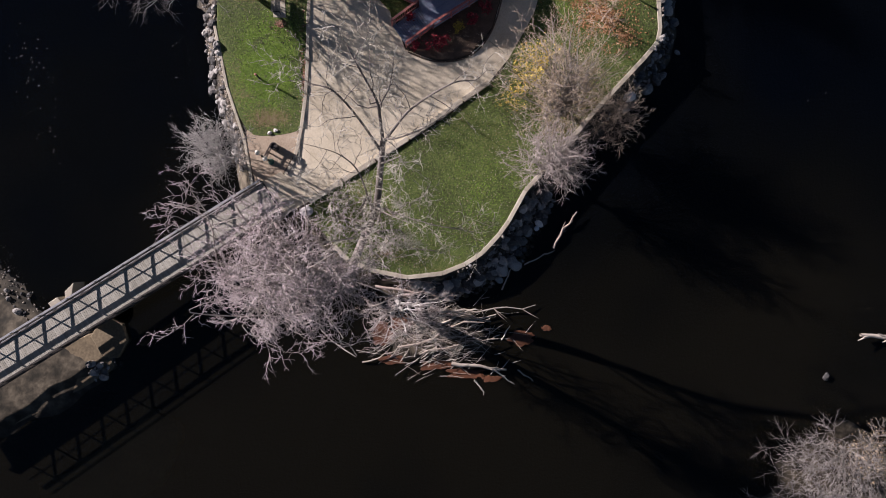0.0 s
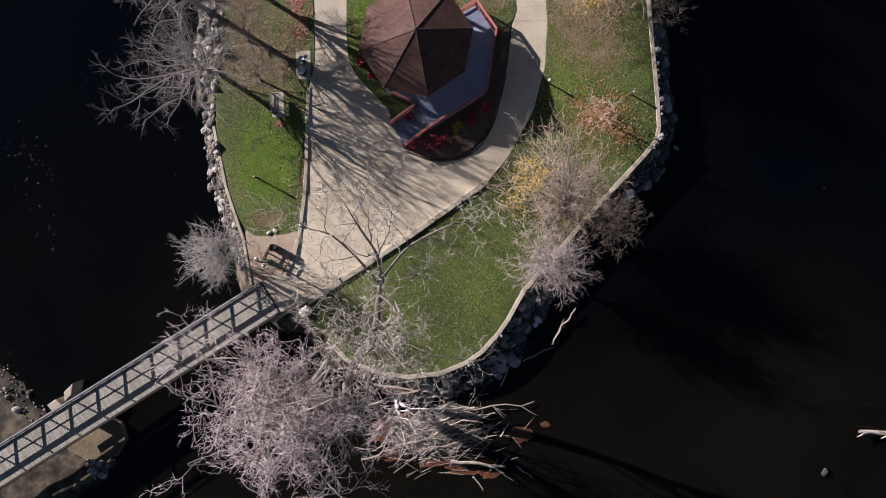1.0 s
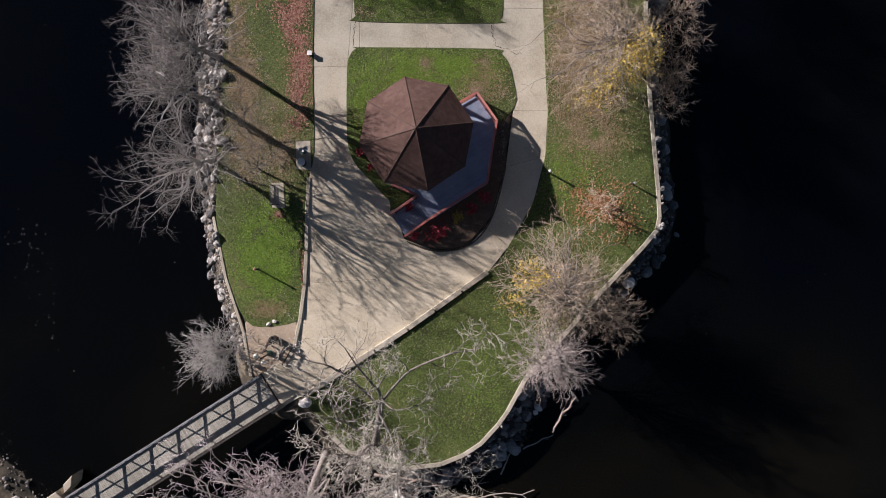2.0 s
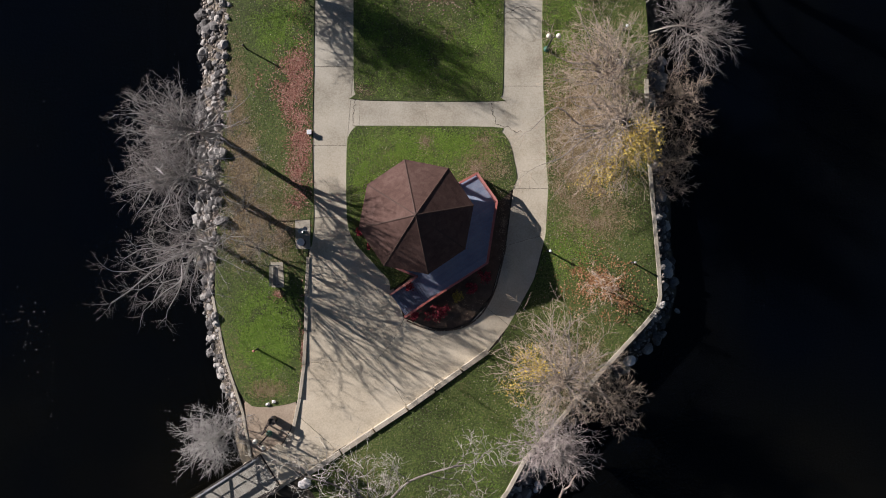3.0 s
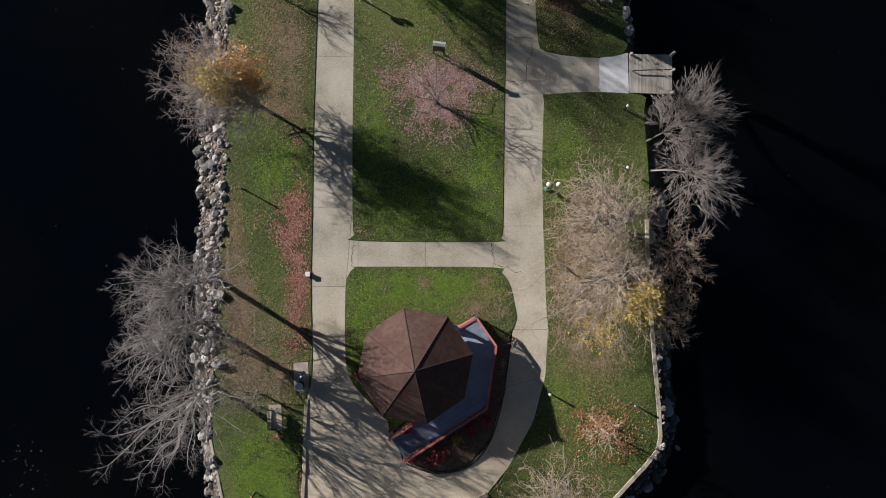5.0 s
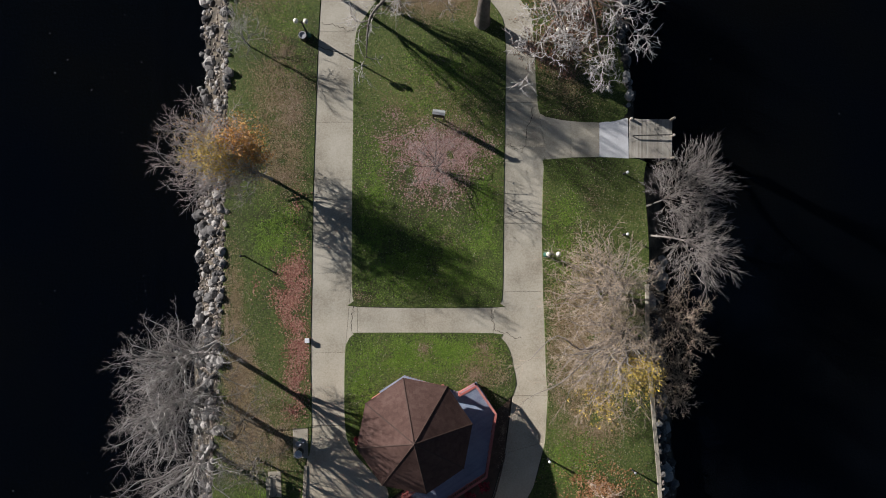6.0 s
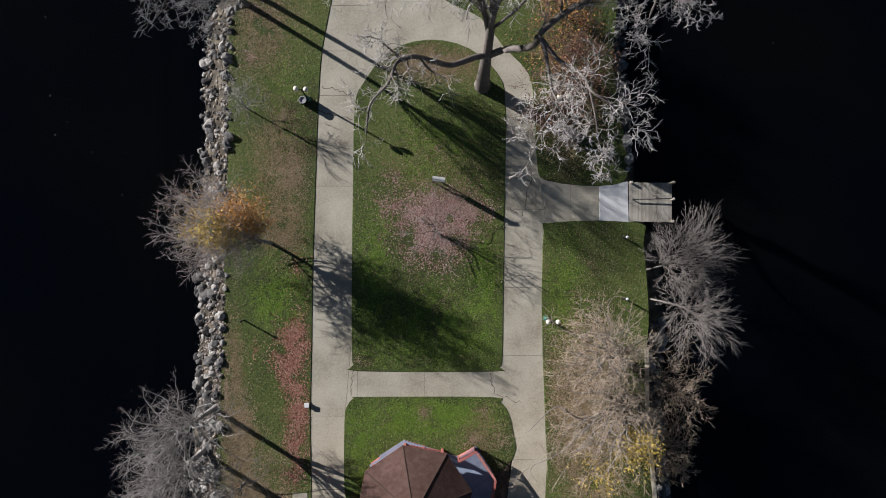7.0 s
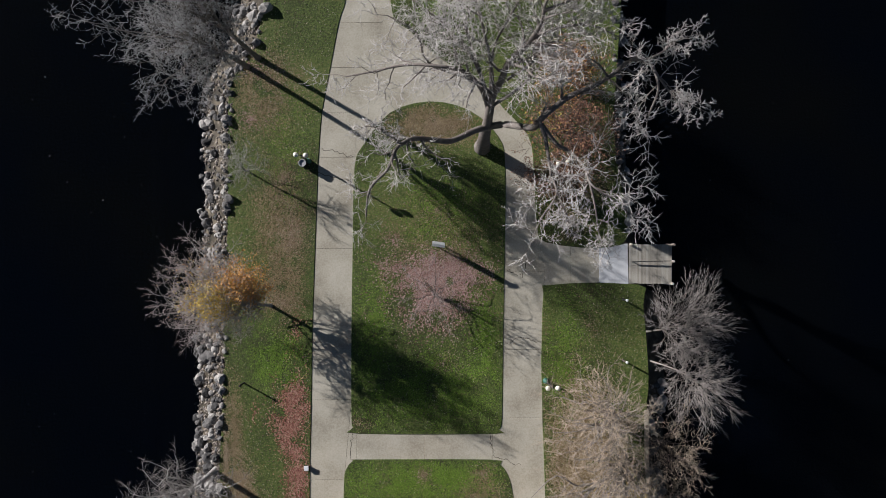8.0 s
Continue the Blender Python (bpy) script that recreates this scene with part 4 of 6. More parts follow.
    def rail(a, b, za, zb):
        """Posts, pickets and two rails from a to b."""
        a, b = Vector((a[0] - cx, a[1] - cy, 0)), Vector((b[0] - cx, b[1] - cy, 0))
        up = Vector((0, 0, 1))
        n = max(1, round((b - a).length / 1.7))
        bm = bmesh.new()
        bar(bm, a + up * (za + 1.06), b + up * (zb + 1.06), 0.17, 0.05)
        part("top_rail", bm, "red_paint", ob)
        bm = bmesh.new()
        bar(bm, a + up * (za + 0.94), b + up * (zb + 0.94), 0.05, 0.10)
        part("rail", bm, "red_paint", ob)
        bm = bmesh.new()
        bar(bm, a + up * (za + 0.12), b + up * (zb + 0.12), 0.05, 0.09)
        part("low_rail", bm, "red_paint", ob)
        k = max(1, int((b - a).length / 0.17))
        for i in range(1, k):
            p = a.lerp(b, i / k)
            part("baluster", picket, "red_paint", ob).matrix_basis = Matrix.Translation(p + up * (za + (zb - za) * i / k + 0.14))
        for i in range(n + 1):
            p = a.lerp(b, i / n)
            z = za + (zb - za) * i / n
            bm = bmesh.new()
            box(bm, p.x - 0.06, p.x + 0.06, p.y - 0.06, p.y + 0.06, 0.0, z + 1.02, 0.01)
            part("rail_post", bm, "red_paint", ob)

    rail((1.2, 27.25), (2.55, 28.0), 0.44, 0.44)
    rail((2.55, 28.0), (4.12, 25.75), 0.44, 0.44)
    rail((4.12, 25.75), (3.33, 20.8), 0.44, 0.44)
    rail((3.33, 20.8), (-1.1, 18.0), 0.44, 0.44)
    rail((-1.1, 18.0), (-3.3, 16.5), 0.44, 0.10)
    rail((-2.3, 19.75), (-4.45, 18.3), 0.44, 0.10)
    rail((-2.3, 19.75), (-4.3, 20.6), 0.44, 0.44)
    pts = [at(k, rad - 0.55, 0) for k in range(8)]
    for k in (1, 2, 3, 4):
        p, q = pts[k], pts[k + 1]
        rail((p.x + cx, p.y + cy), (q.x + cx, q.y + cy), 0.44, 0.44)
    return ob


gazebo()


# ---- the footbridge ----
def bridge():
    start, end = Vector((-43.0, -13.75, 0)), Vector((-14.2, 4.19, 0))
    axis = (end - start).normalized()
    turn = math.degrees(math.atan2(axis.y, axis.x))
    length = (end - start).length
    ob = thing("footbridge", (start.x, start.y, 0), "steel truss footbridge with weathered plank deck", "footbridge")
    climb = 0.62
    ob.matrix_basis = Matrix.Translation((start.x, start.y, climb)) @ pose(0, 0, 0, 0, 0, turn) @ pose(0, 0, 0, 0, math.degrees(math.atan2(climb, length)), 0)
    deck = 0.32
    half = 1.36
    pitch = 0.155
    n = int(length / pitch)
    base = bpy.data.meshes.new("plank")
    bm = box(bmesh.new(), 0.004, pitch - 0.008, -half + 0.02, half - 0.02, -0.05, 0.0, 0.006)
    bm.to_mesh(base)
    bm.free()
    rnd = random.Random(3)
    for i in range(n):
        p = part("plank", base, "plank", ob)
        p.matrix_basis = pose(i * pitch, rnd.uniform(-0.015, 0.015), deck + rnd.uniform(-0.004, 0.004))
    for s in (-1, 1):
        y = s * (half + 0.10)
        # upper chord, rail, handrail: sun side pale, far side painted dark as shade
        for z, w, h in ((deck - 0.18, 0.12, 0.22), (deck + 0.84, 0.10, 0.15)):
            bm = bmesh.new()
            bar(bm, (0, y, z), (length, y, z), w, h)
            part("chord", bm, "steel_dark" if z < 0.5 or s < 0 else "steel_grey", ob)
        for z in (0.40,):
            bm = bmesh.new()
            bar(bm, (0, y - s * 0.11, deck + z), (length, y - s * 0.11, deck + z), 0.045, 0.04)
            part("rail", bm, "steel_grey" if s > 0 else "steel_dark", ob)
        bm = bmesh.new()
        bar(bm, (0, y, deck + 1.12), (length, y, deck + 1.12), 0.07, 0.05)
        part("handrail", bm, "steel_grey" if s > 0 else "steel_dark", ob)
        bm = bmesh.new()
        bar(bm, (0, y - s * 0.12, deck + 0.05), (length, y - s * 0.12, deck + 0.05), 0.04, 0.09)
        part("toe_board", bm, "steel_dark", ob)
        k = int(length / 2.5)
        for i in range(k + 1):
            x = length - 0.1 - i * 2.5
            bm = bmesh.new()
            bar(bm, (x, y, deck - 0.2), (x, y, deck + 1.1), 0.10)
            part("upright", bm, "steel_dark", ob)
            if i < k:
                bm = bmesh.new()
                bar(bm, (x, y, deck - 0.12), (x - 2.5, y, deck + 0.80), 0.10)
                part("brace", bm, "steel_dark", ob)
    for i in range(int(length / 2.5) + 1):
        x = length - 0.1 - i * 2.5
        bm = bmesh.new()
        bar(bm, (x, -half - 0.1, deck - 0.2), (x, half + 0.1, deck - 0.2), 0.12, 0.2)
        part("cross_beam", bm, "steel_dark", ob)
    return ob


bridge()
bm = plate([(-15.7, 4.95), (-13.1, 2.75), (-14.2, 2.05), (-16.75, 4.3)], -2.5, 0.02, 0.03)
tagged(part("bridge_abutment_island", bm, "kerb"), "concrete bridge abutment on the island", "abutment", kind="structure")
bm = bmesh.new()
corners = [(-14.97, 5.43, 0.30), (-13.43, 2.95, 0.30), (-12.0, 3.85, 0.062), (-13.55, 6.3, 0.062)]
high = [bm.verts.new(c) for c in corners]
low = [bm.verts.new((x, y, -0.4)) for x, y, z in corners]
bm.faces.new(high)
bm.faces.new(low[::-1])
for i in range(4):
    bm.faces.new((high[i], low[i], low[(i + 1) % 4], high[(i + 1) % 4]))
bmesh.ops.recalc_face_normals(bm, faces=bm.faces)
tagged(part("bridge_landing", bm, "concrete"), "short concrete ramp from plaza to bridge deck", "ramp", kind="structure")
bm = plate([(-29.6, -7.2), (-28.6, -5.4), (-27.0, -6.2), (-26.6, -7.6), (-27.4, -9.0), (-28.6, -8.9)], -3.5, -1.2, 0.05)
tagged(part("bridge_pier", bm, "sand"), "low concrete bridge pier at the far bank", "pier", kind="structure")
for pts, top in (([(-31.04, -3.43), (-30.32, -2.67), (-30.41, -3.58), (-30.95, -4.16)], 0.0), ([(-32.08, -4.31), (-31.37, -3.82), (-30.7, -4.46), (-31.45, -5.17)], 0.45)):
    tagged(part("stone_slab", plate(pts, -3.6, top, 0.04), "kerb"), "pale flat stone slab on the bank", "slab", "slabs by the bridge")


# ---- the dock ----
def dock():
    ob = thing("dock", (15.4, 48.05, 0), "small wooden fishing dock reaching over the water", "dock", turn=-0.8)
    base = bpy.data.meshes.new("board")
    bm = box(bmesh.new(), 0.0, 0.135, -1.62, 1.62, -0.05, 0.0, 0.006)
    bm.to_mesh(base)
    bm.free()
    rnd = random.Random(8)
    for i in range(25):
        p = part("board", base, "dock_board", ob)
        p.matrix_basis = pose(0.05 + i * 0.143, rnd.uniform(-0.02, 0.02), 0.06 + rnd.uniform(-0.005, 0.005))
    for y in (-1.55, 0.0, 1.55):
        bm = bmesh.new()
        bar(bm, (0, y, -0.08), (3.65, y, -0.08), 0.08, 0.18)
        part("joist", bm, "plank", ob)
    for x, y, h in ((3.55, 1.6, 0.75), (3.55, -1.6, 0.55), (0.15, 1.6, 0.4), (3.6, 0.25, 0.55)):
        part("mooring_post", lathe(bmesh.new(), [(0.11, -4.5), (0.11, h - 0.02), (0.09, h)], 10, (x, y, 0)), "log", ob)
    # black bar laid where a thin shadow crosses the boards
    bm = bmesh.new()
    bar(bm, (0.35, 0.18, 0.30), (3.6, 0.28, 0.42), 0.07)
    bar(bm, (0.35, 0.18, 0.06), (0.35, 0.18, 0.32), 0.07)
    part("rail", bm, "black_metal", ob)
    return ob


dock()


# ---- lamps, bins, posts, benches ----
def globe_lamp(label, x, y, turn):
    ob = thing("street_lamp", (x, y, 0.05), label, "street lamp", "twin-globe lamps", turn)
    part("base", lathe(bmesh.new(), [(0.24, 0), (0.24, 0.12), (0.16, 0.22), (0.13, 0.6), (0.09, 0.75)], 14), "green_metal", ob)
    part("post", lathe(bmesh.new(), [(0.075, 0.7), (0.055, 2.75), (0.08, 2.8), (0.03, 2.95)], 12), "black_metal", ob)
    for s in (-1, 1):
        bm = bmesh.new()
        bar(bm, (0, 0, 2.75), (s * 0.2, 0, 2.85), 0.05)
        bar(bm, (s * 0.2, 0, 2.85), (s * 0.38, 0, 2.83), 0.05)
        arm = part("arm", bm, "black_metal", ob)
        bm = bmesh.new()
        bmesh.ops.create_uvsphere(bm, u_segments=20, v_segments=12, radius=0.20, matrix=Matrix.Translation((s * 0.38, 0, 3.06)))
        g = part("globe", bm, "globe", arm, "cream glass globe")
        g.data.shade_smooth()
        part("holder", lathe(bmesh.new(), [(0.06, 2.8), (0.11, 2.86), (0.09, 2.9)], 12, (s * 0.38, 0, 0)), "black_metal", arm)
    return ob


globe_lamp("twin-globe lamp on a green base beside the eastern path", 8.47, 38.46, 0)
globe_lamp("twin-globe black lamp beside a bin", -10.98, 56.5, -3)
globe_lamp("twin-globe lamp at the end of the bridge", -14.36, 7.05, -38)
globe_lamp("twin-globe lamp under the great tree", 9.36, 55.95, 10)


def bin_(label, x, y, body, rim, h=0.8, r=0.30):
    ob = thing("litter_bin", (x, y, 0.05), label, "litter bin", "litter bins")
    barrel = part("barrel", lathe(bmesh.new(), [(r * 0.9, 0), (r, 0.05), (r, h - 0.05), (r * 0.96, h), (r * 0.8, h), (r * 0.76, 0.25)], 20), body, ob)
    part("rim", lathe(bmesh.new(), [(r * 1.02, h - 0.06), (r * 1.06, h), (r * 1.02, h + 0.03), (r * 0.82, h + 0.03), (r * 0.78, h - 0.05)], 20), rim, barrel)
    part("liner", lathe(bmesh.new(), [(r * 0.77, 0.24), (r * 0.77, 0.26)], 20), "black_metal", barrel, "black bin liner")
    return ob


bin_("round litter bin with a pale rim by the fountain", -11.66, 22.55, "black_metal", "white_paint")
bin_("black round litter bin under a twin-globe lamp", -11.32, 56.25, "black_metal", "steel_grey")
bin_("dark round litter bin near the bridge", -14.0, 8.2, "black_metal", "steel_dark")

tagged(part("fountain_pad", plate([(-12.25, 24.4), (-11.05, 24.4), (-11.02, 22.0), (-12.2, 22.05)], -0.1, 0.12, 0.01), "kerb"), "small concrete pad under the fountain", "pad", kind="structure")


def fountain():
    ob = thing("drinking_fountain", (-11.6, 23.45, 0.115), "green metal drinking fountain on a concrete pad", "drinking fountain")
    part("pedestal", lathe(bmesh.new(), [(0.2, 0), (0.2, 0.06), (0.11, 0.1), (0.11, 0.8), (0.16, 0.85)], 14), "green_metal", ob)
    part("bowl", lathe(bmesh.new(), [(0.12, 0.82), (0.22, 0.92), (0.23, 0.97), (0.2, 0.97), (0.08, 0.90)], 16), "steel_grey", ob, "pale steel bowl")
    bm = bmesh.new()
    bar(bm, (0, 0, 0.5), (0.28, 0.16, 0.62), 0.09)
    part("arm", bm, "green_metal", ob)
    part("low_bowl", lathe(bmesh.new(), [(0.1, 0.6), (0.18, 0.68), (0.19, 0.72), (0.16, 0.72), (0.06, 0.66)], 14, (0.3, 0.18, 0)), "steel_grey", ob, "pale steel bowl")
    return ob


fountain()
tagged(part("bench_pad", plate([(-14.26, 20.95), (-13.25, 20.95), (-13.15, 18.9), (-14.17, 18.9)], -0.1, 0.12, 0.01), "kerb"), "grey concrete pad under the bench", "pad", kind="structure")


def bench():
    ob = thing("park_bench", (-13.75, 19.9, 0.115), "grey slatted park bench on a concrete pad", "bench", turn=90)
    for i in range(5):
        bm = box(bmesh.new(), -0.85, 0.85, -0.22 + i * 0.095, -0.14 + i * 0.095, 0.43, 0.465, 0.006)
        part("seat_slat", bm, "plank", ob)
    for i in range(4):
        bm = bmesh.new()
        bar(bm, (-0.85, 0.28 + i * 0.03, 0.55 + i * 0.11), (0.85, 0.28 + i * 0.03, 0.55 + i * 0.11), 0.03, 0.085)
        part("back_slat", bm, "plank", ob)
    for x in (-0.78, 0.78):
        bm = bmesh.new()
        for p, q in (((x, -0.2, 0), (x, -0.2, 0.62)), ((x, 0.24, 0), (x, 0.4, 0.92)), ((x, -0.24, 0.64), (x, 0.32, 0.66)), ((x, -0.2, 0.41), (x, 0.28, 0.41))):
            bar(bm, p, q, 0.05)
        part("end_frame", bm, "black_metal", ob)
    return ob


bench()


def bollard(label, x, y, h, r, cap, body="black_metal"):
    ob = thing("bollard_light", (x, y, 0.04), label, "bollard light", "path lights")
    part("post", lathe(bmesh.new(), [(r * 1.6, 0), (r * 1.6, 0.05), (r, 0.08), (r, h - 0.16)], 12), body, ob)
    part("cap", lathe(bmesh.new(), [(r, h - 0.16), (r * 1.5, h - 0.12), (r * 1.7, h - 0.02), (r * 1.2, h + 0.02), (r * 0.3, h + 0.04)], 12), cap, ob)
    return ob


bollard("slim dark post light on the west lawn", -16.17, 38.41, 1.1, 0.06, "black_metal")
bollard("slim dark post light with a ring of bare soil", -15.32, 13.89, 1.2, 0.06, "red_paint")
bollard("slim dark post light near the sea wall", 15.44, 20.77, 0.9, 0.06, "steel_grey")
bollard("short post light with a white cap", 14.9, 40.08, 1.1, 0.07, "white_paint")
bollard("short post light with a white cap near the dock", 14.94, 45.09, 1.1, 0.07, "white_paint")
bollard("short post light with a pale cap in the gazebo shade", 8.5, 21.75, 0.9, 0.07, "white_paint")


def meter_box():
    ob = thing("utility_box", (-11.05, 31.55, 0.05), "low square utility box with a white top", "utility box")
    part("body", box(bmesh.new(), -0.16, 0.16, -0.16, 0.16, 0, 0.27, 0.015), "steel_dark", ob)
    part("cap", box(bmesh.new(), -0.19, 0.19, -0.19, 0.19, 0.27, 0.34, 0.02), "white_paint", ob, "white cap")
    return ob


meter_box()


def notice():
    ob = thing("notice_board", (-0.35, 49.62, 0.05), "tall two-sided notice board with a white top", "notice board", turn=-8)
    for x in (-0.42, 0.42):
        part("post", box(bmesh.new(), x - 0.05, x + 0.05, -0.05, 0.05, 0, 2.35, 0.01), "black_metal", ob)
    part("panel", box(bmesh.new(), -0.37, 0.37, -0.06, 0.06, 0.8, 2.25, 0.01), "black_metal", ob, "dark panel")
    bm = bmesh.new()
    v = [bm.verts.new(c) for c in ((-0.5, -0.2, 2.36), (0.5, -0.2, 2.36), (0.5, 0, 2.46), (-0.5, 0, 2.46), (0.5, 0.2, 2.36), (-0.5, 0.2, 2.36))]
    bm.faces.new((v[0], v[1], v[2], v[3]))
    bm.faces.new((v[3], v[2], v[4], v[5]))
    bmesh.ops.solidify(bm, geom=bm.faces[:], thickness=0.03)
    part("roof", bm, "white_paint", ob, "white top")
    return ob


notice()


def gate_sign():
    """The dark framed board at the head of the bridge."""
    ob = thing("barrier_frame", (-14.45, 7.75, 0.05), "dark timber barrier frame at the bridge head", "barrier", turn=62)
    for x in (-0.55, 0.0, 0.55):
        part("post", box(bmesh.new(), x - 0.06, x + 0.06, -0.06, 0.06, 0, 1.05, 0.01), "bark_dark", ob)
    for z in (0.45, 1.0):
        bm = bmesh.new()
        bar(bm, (-0.65, 0, z), (0.65, 0, z), 0.10, 0.08)
        part("beam", bm, "bark_dark", ob)
    bm = bmesh.new()
    bar(bm, (-0.55, 0, 0.15), (0.0, 0, 0.95), 0.06)
    part("brace", bm, "bark_dark", ob)
    return ob


gate_sign()


def red_shrub(x, y, r, seed, material="red_leaf", label="small crimson shrub in the mulched bed"):
    rng = np.random.default_rng(seed)
    rnd = random.Random(seed)
    ob = thing("shrub", (x, y, 0.07), label, "shrub", "shrubs by the ramp")
    tubes, tips = Tubes(), []
    for i in range(26):
        a, e = rnd.uniform(0, 6.28), rnd.uniform(0.2, 1.3)
        q = (r * math.cos(a) * math.cos(e), r * math.sin(a) * math.cos(e), r * 1.1 * math.sin(e) + 0.1)
        tubes.add([(0, 0, 0), (q[0] * 0.4, q[1] * 0.4, q[2] * 0.55), q], [0.018, 0.012, 0.006], 4)
        tips += [q, tuple(v * 0.75 for v in q), tuple(v * 0.9 for v in q)]
    part("stems", tubes.mesh("stems"), "bark_dark", ob)
    tips = np.array(tips)
    at = tips[rng.integers(0, len(tips), 260)] + rng.normal(0, r * 0.16, (260, 3))
    at[:, 2] = np.maximum(at[:, 2], 0.06)
    part("foliage", cards("foliage", at, 0.10, rng, 0.7), material, ob)


for k, (x, y, r) in enumerate([(-1.1, 16.6, 0.75), (-0.2, 17.0, 0.5), (2.1, 18.75, 0.45), (3.25, 19.75, 0.55), (-3.0, 18.9, 0.35), (-2.6, 16.5, 0.4)]):
    red_shrub(x, y, r, 40 + k)
red_shrub(1.0, 18.1, 0.5, 50, "leaf_olive", "small olive-green shrub in the mulched bed")
red_shrub(-6.0, 22.2, 0.4, 51)
red_shrub(-6.9, 23.4, 0.35, 52)


# ---- trees ----
POINT_TOP = [(-4.28, 6.2, 13.2), (-4.3, 7.2, 15.2), (-4.35, 7.75, 16.9), (-5.1, 9.0, 18.1), (-5.7, 10.1, 18.7)]
POINT_TOP_EAST = [(-4.3, 7.5, 16.2), (-3.7, 8.5, 16.4), (-3.4, 9.7, 16.9)]
POINT_WEST = [(-4.4, 5.6, 12.7), (-5.6, 7.3, 14.3), (-6.9, 8.6, 15.6), (-8.2, 9.0, 15.7), (-9.0, 9.6, 16.0)]
POINT_EAST = [(-4.3, 6.0, 13.0), (-3.6, 6.9, 13.4), (-2.4, 8.1, 13.9), (-0.1, 9.2, 15.0), (1.2, 9.4, 14.9), (1.9, 10.0, 14.9)]
POINT_MIDDLE = [(-4.45, 5.0, 12.2), (-3.6, 4.7, 15.5), (-2.9, 4.3, 19.2)]
POINT_BACK = [(-5.3, 1.9, 8.6), (-5.7, 4.2, 12.8), (-6.7, 5.2, 14.0), (-8.0, 5.6, 14.6)]
POINT_SOUTH = [(-5.05, 2.5, 9.6), (-4.0, 1.8, 12.6), (-2.7, 1.1, 15.9)]
POINT_SOUTH_EAST = [(-5.0, 2.6, 9.7), (-3.0, 1.8, 10.4), (-0.8, 1.1, 11.7), (1.8, 0.7, 11.2)]
POINT_SOUTH_WEST = [(-5.6, 1.6, 7.8), (-6.4, 0.6, 11.0), (-6.4, -0.4, 13.4)]
POINT_CROSS = [(-4.3, 6.3, 13.4), (-3.3, 6.0, 15.1), (-1.8, 6.5, 15.4), (-0.6, 7.3, 15.2)]
tree("tall bare tree leaning over the lawn from the point", [(-8.2, -3.3, -0.9), (-7.55, -1.5, 1.9), (-6.35, 0.6, 5.0), (-5.1, 2.3, 9.3), (-4.6, 4.4, 11.6), (-4.28, 6.2, 13.2)],
     [(-8.6, 3.4, 12.6, 0.55), (-3.2, -0.6, 11.4, 0.5), (-5.0, -1.0, 11.0, 0.45), (-1.8, 3.0, 12.2, 0.6), (-7.6, 2.2, 12.2, 0.5), (-4.0, 0.4, 12.8, 0.6), (-6.2, 2.6, 14.6, 0.66), (-1.2, -0.4, 10.4, 0.5)],
     0.38, seed=11, bark="bark_oak", twig="twig_olive", thin=0.2, plan=KINKY, kink=0.08, slim=0.0155,
     boughs=[(0.12, POINT_TOP), (0.055, POINT_TOP_EAST), (0.09, POINT_WEST), (0.095, POINT_EAST), (0.075, POINT_MIDDLE), (0.07, POINT_BACK), (0.065, POINT_SOUTH), (0.07, POINT_SOUTH_EAST), (0.065, POINT_SOUTH_WEST), (0.06, POINT_CROSS)])
tree("great spreading bare tree with pale rosy twigs over the water", [(-10.0, -1.6, -0.9), (-9.9, -1.7, 4.0), (-9.7, -1.8, 9.0), (-9.6, -1.7, 12.0)],
     crown_limbs((-9.5, -1.9), (5.4, 5.2), 13.4, 18.4, 35, 3, 0.6) + [(-15.4, 1.4, 15.4, 0.75), (-16.0, 2.2, 14.6, 0.7), (-14.4, 2.0, 15.8, 0.8), (-15.4, 0.2, 15.2, 0.75), (-15.0, 2.9, 15.0, 0.8), (-13.2, 3.2, 15.2, 0.8), (-13.4, -3.2, 17.4, 0.8), (-12.8, -1.0, 17.4, 0.8), (-10.0, -5.4, 17.4, 0.85),
                                                                       (-5.8, -5.4, 17.6, 0.8), (-7.4, -5.2, 17.6, 0.85), (-4.4, -4.2, 14.8, 0.7), (-9.2, 2.6, 15.2, 0.8), (-5.2, -1.6, 15.4, 0.7), (-4.6, -3.2, 13.2, 0.65)],
     0.36, seed=12, bark="bark_limb", twig="twig_pink", thin=0.2, slim=0.0145, kink=0.12, plan=CURL)
tree("low bare water-side tree with tangled rosy twigs", [(-4.2, -4.4, -1.0), (-4.0, -4.6, 1.5), (-3.6, -5.0, 3.4)],
     crown_limbs((-3.2, -5.2), (4.0, 3.4), 3.2, 6.5, 11, 5), 0.2, seed=13, bark="bark_pale", twig="twig_rose", plan=SMALL)

WEST_TREES = "tall bare grey trees on the rocky western shore"
for base, top, centre, spread, high, seed in (((-18.5, 31.3, -0.3), (-19.4, 30.6, 7.0), (-19.4, 30.6), (4.5, 4.8), 11.4, 21), ((-19.5, 27.8, -0.5), (-19.9, 27.2, 6.5), (-19.6, 26.6), (4.6, 4.6), 11.0, 22)):
    tree("tall bare grey tree on the rocky shore", [base, ((base[0] + top[0]) / 2 - 0.2, (base[1] + top[1]) / 2, 3.6), top],
         crown_limbs(centre, spread, 5.0, high, 36, seed, 0.4) + [(centre[0] + 4.6, centre[1] + 0.4, 6.5, 0.45), (centre[0] + 5.2, centre[1] - 1.6, 6.0, 0.4), (centre[0] + 4.8, centre[1] + 2.0, 6.0, 0.5)],
         0.24, seed=seed, bark="bark", twig="twig_grey", group=WEST_TREES, slim=0.0102, plan=SHORE, thin=0.25)
